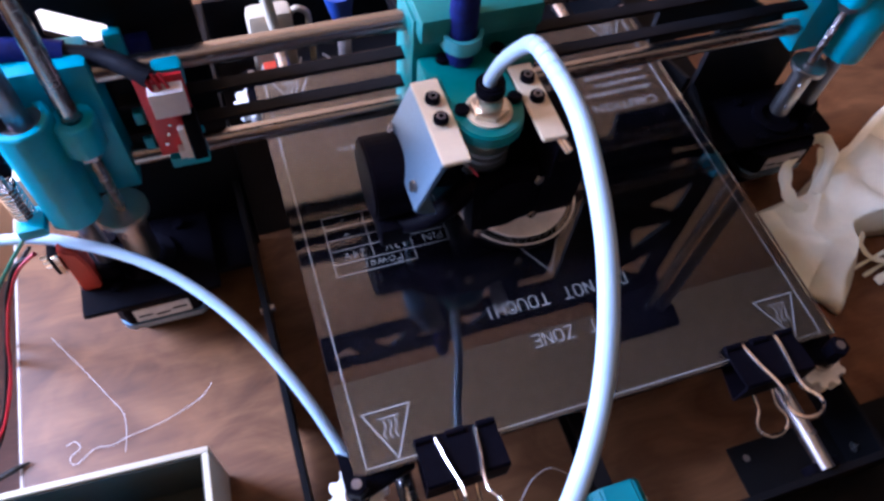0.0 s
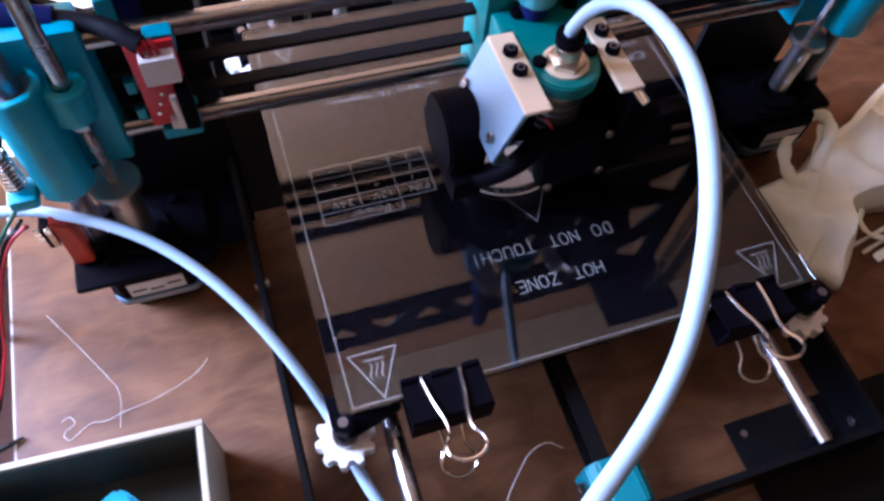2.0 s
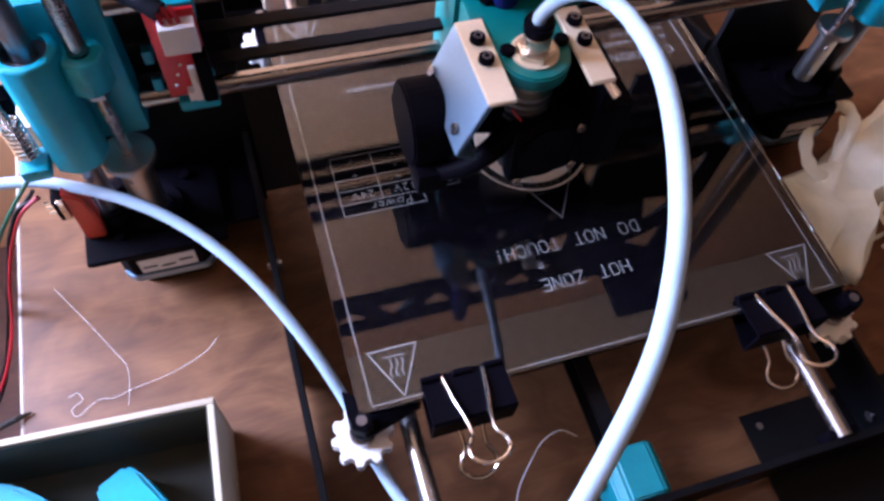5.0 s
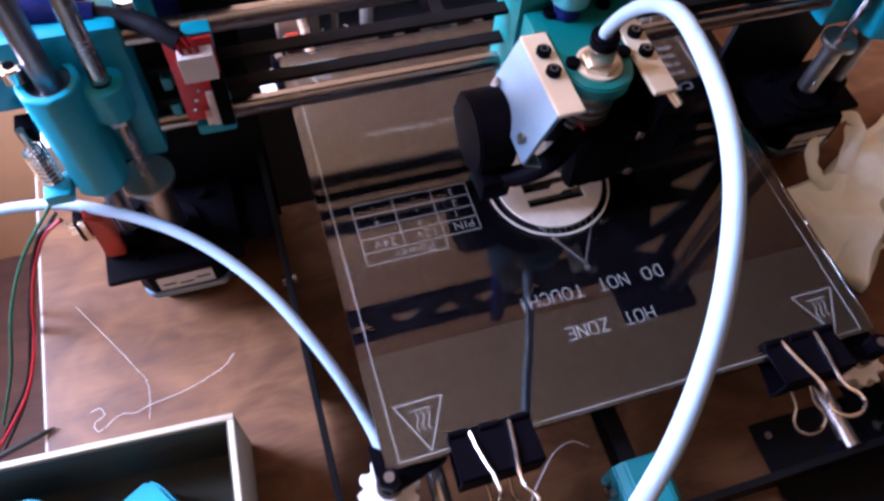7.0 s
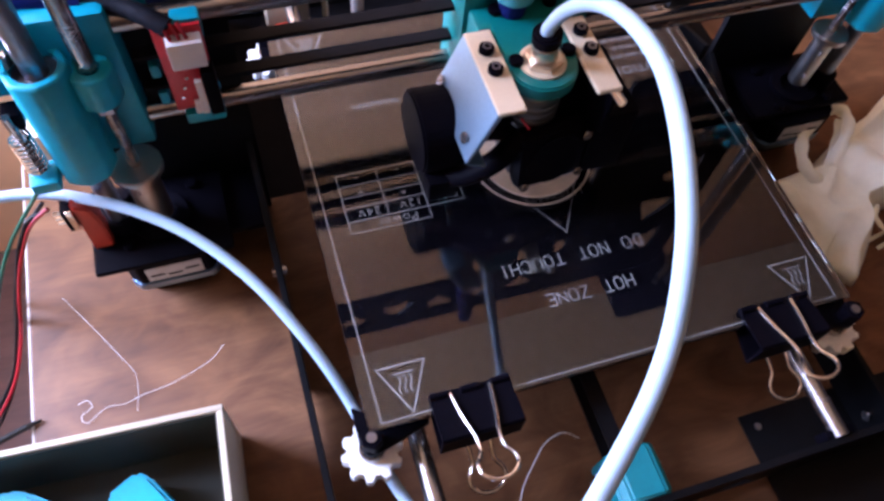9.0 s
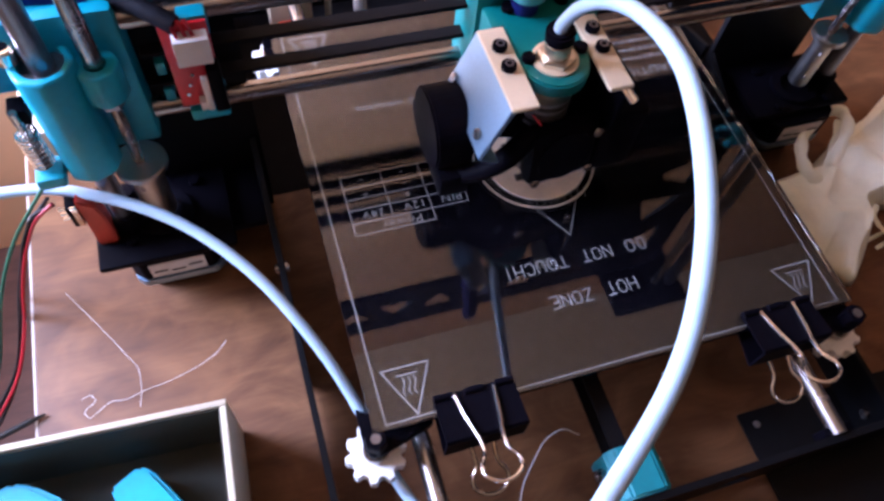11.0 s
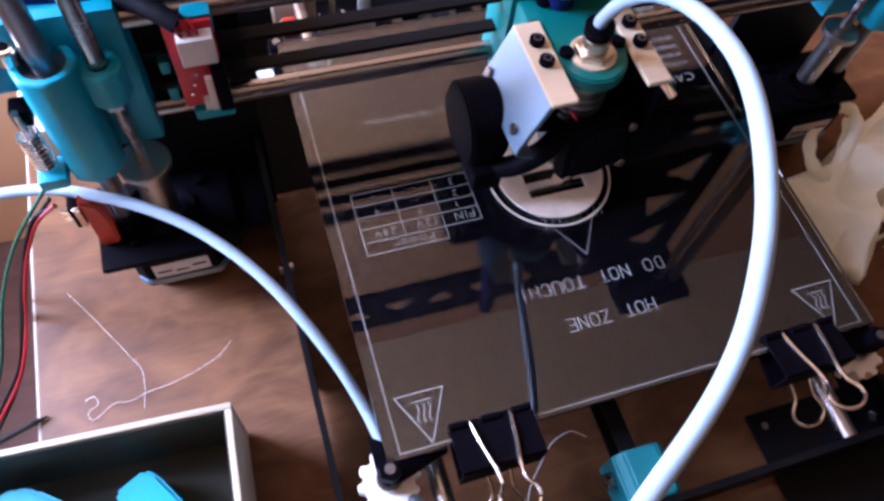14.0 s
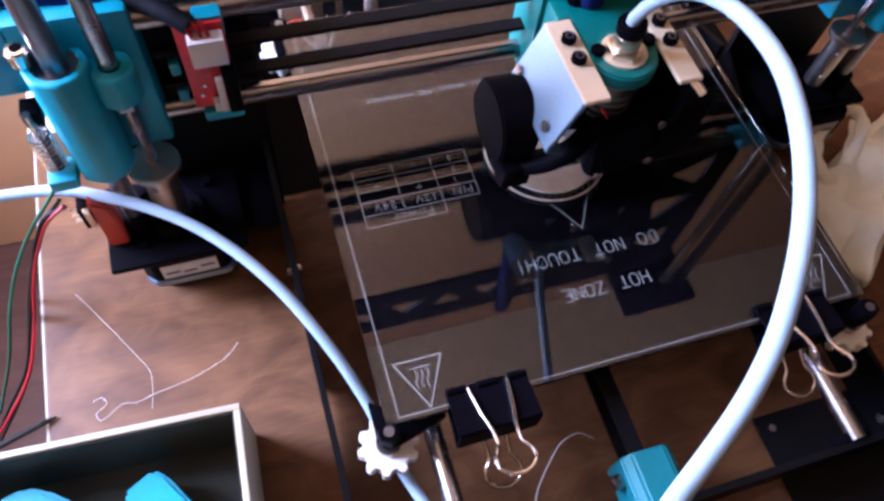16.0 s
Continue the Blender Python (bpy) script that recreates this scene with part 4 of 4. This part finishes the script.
# ---------------------------------------------------------------- cables and loose things
def build_cables():
    s = thing("cable_sleeve", (-190, 150, 160), "blue and black braided cable sleeve above the slide", "cable sleeve")
    part("blue_length", sweep([(-330, 152, 176), (-230, 146, 167), (-195, 143, 162), (-170, 140, 158)], 4.8, seg=14), M_BLUE, s, "blue braided length")
    part("dark_length", sweep([(-170, 140, 158), (-158, 136, 157), (-150, 130, 156), (-144, 125.5, 153.5)], 3.6, seg=12), M_GREYS, s)
    for nm, mat, pts in (("red_cable", M_CABR, [(-213, 118, 76), (-222, 118, 68), (-232, 117, 52), (-245, 114, 24), (-258, 108, -10), (-271, 96, -34), (-291, 85, -57), (-320, 66, -80)]),
                         ("black_cable", M_CABK, [(-214, 120, 78), (-224, 120, 66), (-235, 121, 47), (-252, 122, 10), (-268, 120, -30), (-288, 112, -75), (-320, 100, -120)]),
                         ("green_cable", M_CABG, [(-213, 122, 84), (-226, 122, 67), (-236, 124, 52), (-250, 126, 28), (-268, 127, -8), (-290, 124, -60), (-320, 118, -120)]),
                         ("black_cable", M_CABK, [(-213, 119, 74), (-221, 119, 71), (-231, 118, 57), (-244, 116, 28), (-260, 112, -10), (-275, 104, -42), (-292, 96, -64), (-320, 80, -100)])):
        c = thing(nm, pts[0], nm.split("_")[0] + " thin cable hanging over the table edge", "cable", "hanging cables")
        part("cable", sweep(pts, 0.9, seg=8), mat, c)
    p = thing("stylus", (-262, 53, 1), "thin black stylus lying over the table edge", "stylus")
    part("barrel", sweep([(-300, 41, 1.6), (-262, 53, 1.6), (-252, 56, 1.5)], 1.5, seg=10), M_CABK, p)
    part("tip", cyl((-252, 56, 1.5), (-246, 57.7, 1.2), 1.5, 0.5, seg=10), M_CABK, p)
    f = thing("filament_scrap", (-200, 60, 1), "thin white filament scrap curled on the table", "filament scrap", "filament scraps")
    part("strand", sweep([(-230, 60.5, 1), (-226, 61.5, 1), (-224, 58, 1.2), (-229, 54, 1), (-228, 51, 1), (-216, 56, 1), (-211, 55, 1), (-203, 57, 1), (-189, 59, 1.4), (-175, 63, 2), (-167, 66.5, 2.4), (-161, 72, 3)], 0.12, seg=7), M_FIL, f)
    f = thing("filament_scrap", (-210, 80, 1), "thin white filament scrap bent on the table", "filament scrap", "filament scraps")
    part("strand", sweep([(-234, 119, 1), (-220, 97, 1.2), (-208, 77, 1.5), (-203.5, 69, 2), (-203, 59, 2), (-204.5, 50, 1)], 0.09, seg=7), M_FIL, f)
    f = thing("filament_scrap", (-30, -30, 1), "thin white filament scrap arched on the table", "filament scrap", "filament scraps")
    part("strand", sweep([(-12, -22, 12), (-19, -18, 14), (-26, -19, 12), (-36, -27, 8), (-44, -36, 4), (-49, -48, 1), (-52, -62, 1)], 0.28, seg=7), M_FIL, f)


def build_box():
    b = thing("card_box", (-210, -20, 0), "open cream card box with an olive lining darkened as shade", "box")
    x0, x1, y0, y1, h = -300, -160.8, -95, 25.8, 47
    rot = Matrix.Translation((x1, y1, 0)) @ Matrix.Rotation(radians(-3.0), 4, "Z") @ Matrix.Translation((-x1, -y1, 0))
    walls = (("back_wall", (x0, x1, y1 - 2.6, y1)), ("side_wall", (x1 - 2.6, x1, y0, y1 - 2.7)), ("side_wall", (x0, x0 + 2.6, y0, y1 - 2.7)), ("front_wall", (x0 + 2.7, x1 - 2.7, y0, y0 + 2.6)))
    for nm, (a, c, d, e) in walls:
        part(nm, box(a, c, d, e, 0.4, h, 0.4, m=rot), M_CARD, b)
    part("bottom", box(x0 + 3, x1 - 3, y0 + 3, y1 - 3, 0.5, 2.5, m=rot), M_CARDIN, b, "olive lining darkened for the shade inside")
    part("lining", box(x0 + 3, x1 - 3, y1 - 3.4, y1 - 2.7, 2.6, h - 1.5, m=rot), M_CARDIN, b, "olive lining darkened for the shade inside")
    part("lining", box(x1 - 3.4, x1 - 2.7, y0 + 3, y1 - 3.5, 2.6, h - 1.5, m=rot), M_CARDIN, b, "olive lining darkened for the shade inside")
    p = thing("printed_bracket", (-195, -8, 3), "bright cyan printed plastic part in the box", "printed part", "parts in the box")
    part("block", prism([(-213, 7), (-201, 13.5), (-196, 10), (-186, -6), (-176, -24), (-200, -34)], "z", 3, 30, bevel=1.5), M_CYAN, p)
    p = thing("printed_bracket", (-240, -8, 3), "bright cyan printed plastic part in the box", "printed part", "parts in the box")
    part("block", prism([(-266, 16), (-250, 20.5), (-242, 17), (-231, 8.5), (-222, -6), (-232, -34), (-266, -34)], "z", 3, 30, bevel=2.0), M_CYAN, p)


def band(pts, face, width, thick):
    """A flat strip of film along a smooth path; its broad side turns to face."""
    path = smooth_path(pts, 6)
    bm = bmesh.new()
    rows = []
    f = Vector(face).normalized()
    for i, p in enumerate(path):
        d = (path[min(i + 1, len(path) - 1)] - path[max(i - 1, 0)]).normalized()
        side = d.cross(f).normalized()
        out = side.cross(d).normalized()
        w = width * (0.5 + 0.07 * math.sin(i * 0.9))
        rows.append([bm.verts.new(p + side * a * w + out * c * thick) for a, c in ((-1, -0.2), (-0.6, 0.7), (0, 1), (0.6, 0.6), (1, -0.3), (0, -0.1))])
    for a, c in zip(rows, rows[1:]):
        for k in range(6):
            bm.faces.new((a[k], a[(k + 1) % 6], c[(k + 1) % 6], c[k]))
    bm.faces.new(rows[0])
    bm.faces.new(rows[-1])
    return bm


def build_bag():
    """A crumpled thin plastic bag with an open handle loop."""
    b = thing("plastic_bag", (215, 60, 0), "crumpled white plastic carrier bag with a handle loop", "bag")
    rim = [(140, 81), (158, 86), (172, 88), (186, 90), (200, 97), (214, 104), (228, 110), (246, 117), (266, 128), (300, 142), (336, 128), (344, 80), (320, 40), (282, 34), (250, 44), (222, 54), (205, 55), (195, 42), (185, 28), (177, 20), (170, 15), (164, 24), (157, 29), (150, 25), (144, 34), (142, 48), (139, 64)]
    rim = [(x, y, 0) for x, y in rim + rim[:1]]
    line = smooth_path(rim, 8)[:-1]
    centre = Vector((196, 72, 0))
    apex = Vector((184, 88, 0))
    rings, n = 26, len(line)
    bm = bmesh.new()
    rows = []
    for i in range(1, rings + 1):
        f = i / rings
        row = []
        for q in line:
            p = centre.lerp(q, f)
            far = (p - apex).length
            across = (p.x - apex.x) * 0.75 + (p.y - apex.y) * 0.66
            fold = math.sin(across * 0.16 + 2.6 * noise.noise(p * 0.016)) * min(1, far / 40) * 4.4
            crease = (1 - abs(noise.noise(p * 0.035 + Vector((4, 1, 7))))) ** 4 * 2.0 + noise.noise(p * 0.02) * 5 + noise.noise(p * 0.06 + Vector((3, 8, 2))) * 1.8 + noise.noise(p * 0.13) * 0.6
            rise = min(1.0, (1 - f) / 0.3) ** 0.55
            z = 2.2 + 3.0 * abs(noise.noise(q * 0.06)) * f ** 6 + rise * (17 + fold + crease + 0.10 * max(0.0, p.x - 190))
            row.append(bm.verts.new((p.x, p.y, max(1.2, z))))
        rows.append(row)
    top = bm.verts.new((centre.x, centre.y, sum(v.co.z for v in rows[0]) / n))
    for k in range(n):
        bm.faces.new((top, rows[0][k], rows[0][(k + 1) % n]))
    for a, c in zip(rows, rows[1:]):
        for k in range(n):
            bm.faces.new((a[k], a[(k + 1) % n], c[(k + 1) % n], c[k]))
    ob = part("body", bm, M_BAG, b)
    sol = ob.modifiers.new("film", "SOLIDIFY")
    sol.thickness = 0.0004
    loop = [(178, 74, 18), (171, 80, 22), (170, 88, 25), (175, 98, 28), (186, 107, 30), (199, 112, 31), (207, 110, 31), (208, 103, 30), (200, 92, 26), (190, 82, 20)]
    part("handle_loop", band(loop, (-0.5, -0.45, 0.74), 6.8, 1.0), M_BAG, b)
    part("inner_fold", band([(207, 106, 27), (201, 97, 24), (193, 87, 20), (184, 77, 17)], (-0.3, -0.5, 0.8), 6.5, 0.8), M_BAG, b)
    part("second_handle", band([(208, 54, 12), (202, 47, 12), (204, 40, 10), (212, 36, 8), (226, 34, 6)], (0.1, -0.2, 1), 3.4, 0.8), M_BAG, b)
    for k in range(4):
        px, py = 200 + k * 2, 39 - k * 5.5
        part("torn_strip", band([(px + 44, py + 8, 10), (px + 26, py + 4, 7), (px + 8, py + 1, 4), (px - 5 + 3 * k, py - 1, 1.6)], (0.1, -0.2, 1), 2.2 if k != 2 else 5.0, 0.5), M_BAG, b)


def build_behind():
    """What lies on the table behind the gate."""
    d = thing("carton", (-195, 270, 0), "low cream carton on the table behind the frame leg", "carton")
    part("tray", box(-243, -148, 205, 350, 0.4, 24, 1.0), M_TAPE, d)
    part("lid", box(-244.5, -146.5, 203.5, 351.5, 14, 26, 1.2), M_TAPE, d)
    d = thing("circuit_board", (-10, 240, 0), "dark brown circuit board on standoffs behind the bed", "circuit board")
    part("board", box(-108, 70, 226, 255, 22, 24, 0.4), M_BOARD, d)
    for x in (-103, 65):
        for y in (230, 251):
            part("standoff", cyl((x, y, 0.3), (x, y, 21.9), 2.2, seg=10), M_BPLAST, d)
    for k in range(6):
        part("component", box(-44 + k * 17, -34 + k * 17, 238 + (k % 3) * 4, 243 + (k % 3) * 4, 24.1, 27 + k % 3, 0.4), M_BPLAST, d)
    for pts in ([(-75, 254, 28.5), (-76, 250, 30), (-77.2, 246, 29), (-77.5, 244.5, 24.2)], [(-61.5, 254, 28.5), (-60, 250, 30), (-57.6, 246.5, 29), (-57, 245, 24.2)]):
        part("jumper_wire", sweep(pts, 0.5, seg=8), M_WHITE, d, "thin white wire")
    relay = part("red_module", box(-98, -88, 243, 252, 24.1, 32, 0.8), M_REDP, d, "red orange module")
    part("solder_tab", box(-99.2, -98.1, 243, 251, 24.1, 31, 0.2), M_LABEL, relay)
    for x in (-34, -8):
        part("header_strip", box(x, x + 22, 228, 230.5, 24.1, 26.5, 0.3), M_LABEL, d, "pale connector strip")
    # black sheet added to stand in for the dark tabletop behind the bed
    m = thing("darkening_sheet", (20, 255, 0), "thin black sheet added to darken the table behind the bed", "mat")
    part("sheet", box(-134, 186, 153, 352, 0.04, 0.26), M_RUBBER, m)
    c = thing("cream_holder", (-84, 262, 0), "cream plastic holder behind the cross rods", "holder")
    part("body", box(-102, -76, 257, 270, 0.4, 61, 4), M_HOLD, c)
    part("arm", sweep([(-79, 262, 55), (-73, 262, 59), (-68, 262, 56), (-66.5, 262, 44), (-66.5, 262, 0.4)], 1.9, seg=10), M_HOLD, c)
    part("post", cyl((-82, 251, 0.4), (-92, 251, 98), 3.2, seg=20), M_HOLD, c)
    p = thing("blue_funnel", (-46, 262, 0), "blue plastic funnel on a pale stem behind the bed", "funnel")
    part("stem", cyl((-46, 262, 0.4), (-46, 262, 40), 4, seg=18, bevel=0.6), M_WHITE, p, "pale plastic stem")
    part("cone", cyl((-46, 262, 40.1), (-48, 262, 66), 4.6, 9.5, seg=24), M_FUNNEL, p)
    t = thing("cable_bracket", (-148, 146, 140), "small teal printed bracket with a blue plug", "bracket")
    part("body", box(-157, -150.5, 143.5, 147.8, 145, 160, 1.0), M_TEAL, t)
    part("plug", box(-150.3, -142, 144, 147.8, 146, 156, 0.8), M_BLUE, t, "blue plug")


build_cables()
build_box()
build_bag()
build_behind()


# ---------------------------------------------------------------- movement
def motions():
    for ob in BED_THINGS:
        at = Vector(ob.location)
        walk(ob, [(r[0], Matrix.Translation(at + Vector((0, r[7], 0)))) for r in RUN])
    at = Vector(CARRIAGE.location)
    walk(CARRIAGE, [(r[0], Matrix.Translation(at + Vector((r[8], 0, 0)))) for r in RUN])
    for pieces, lines in ((LOOP_PIECES, [(r[0], tube_line(r[8] * 1000, r[9], r[10], r[11])) for r in RUN]), (RUN_PIECES, [(r[0], run_line(r[7] * 1000)) for r in RUN])):
        for i, ob in enumerate(pieces):
            rows = []
            for t, pts in lines:
                q = (pts[i + 1] - pts[i]).to_track_quat("Z", "Y").to_matrix().to_4x4()
                rows.append((t, Matrix.Translation(pts[i] * 0.001) @ q))
            walk(ob, rows)


motions()
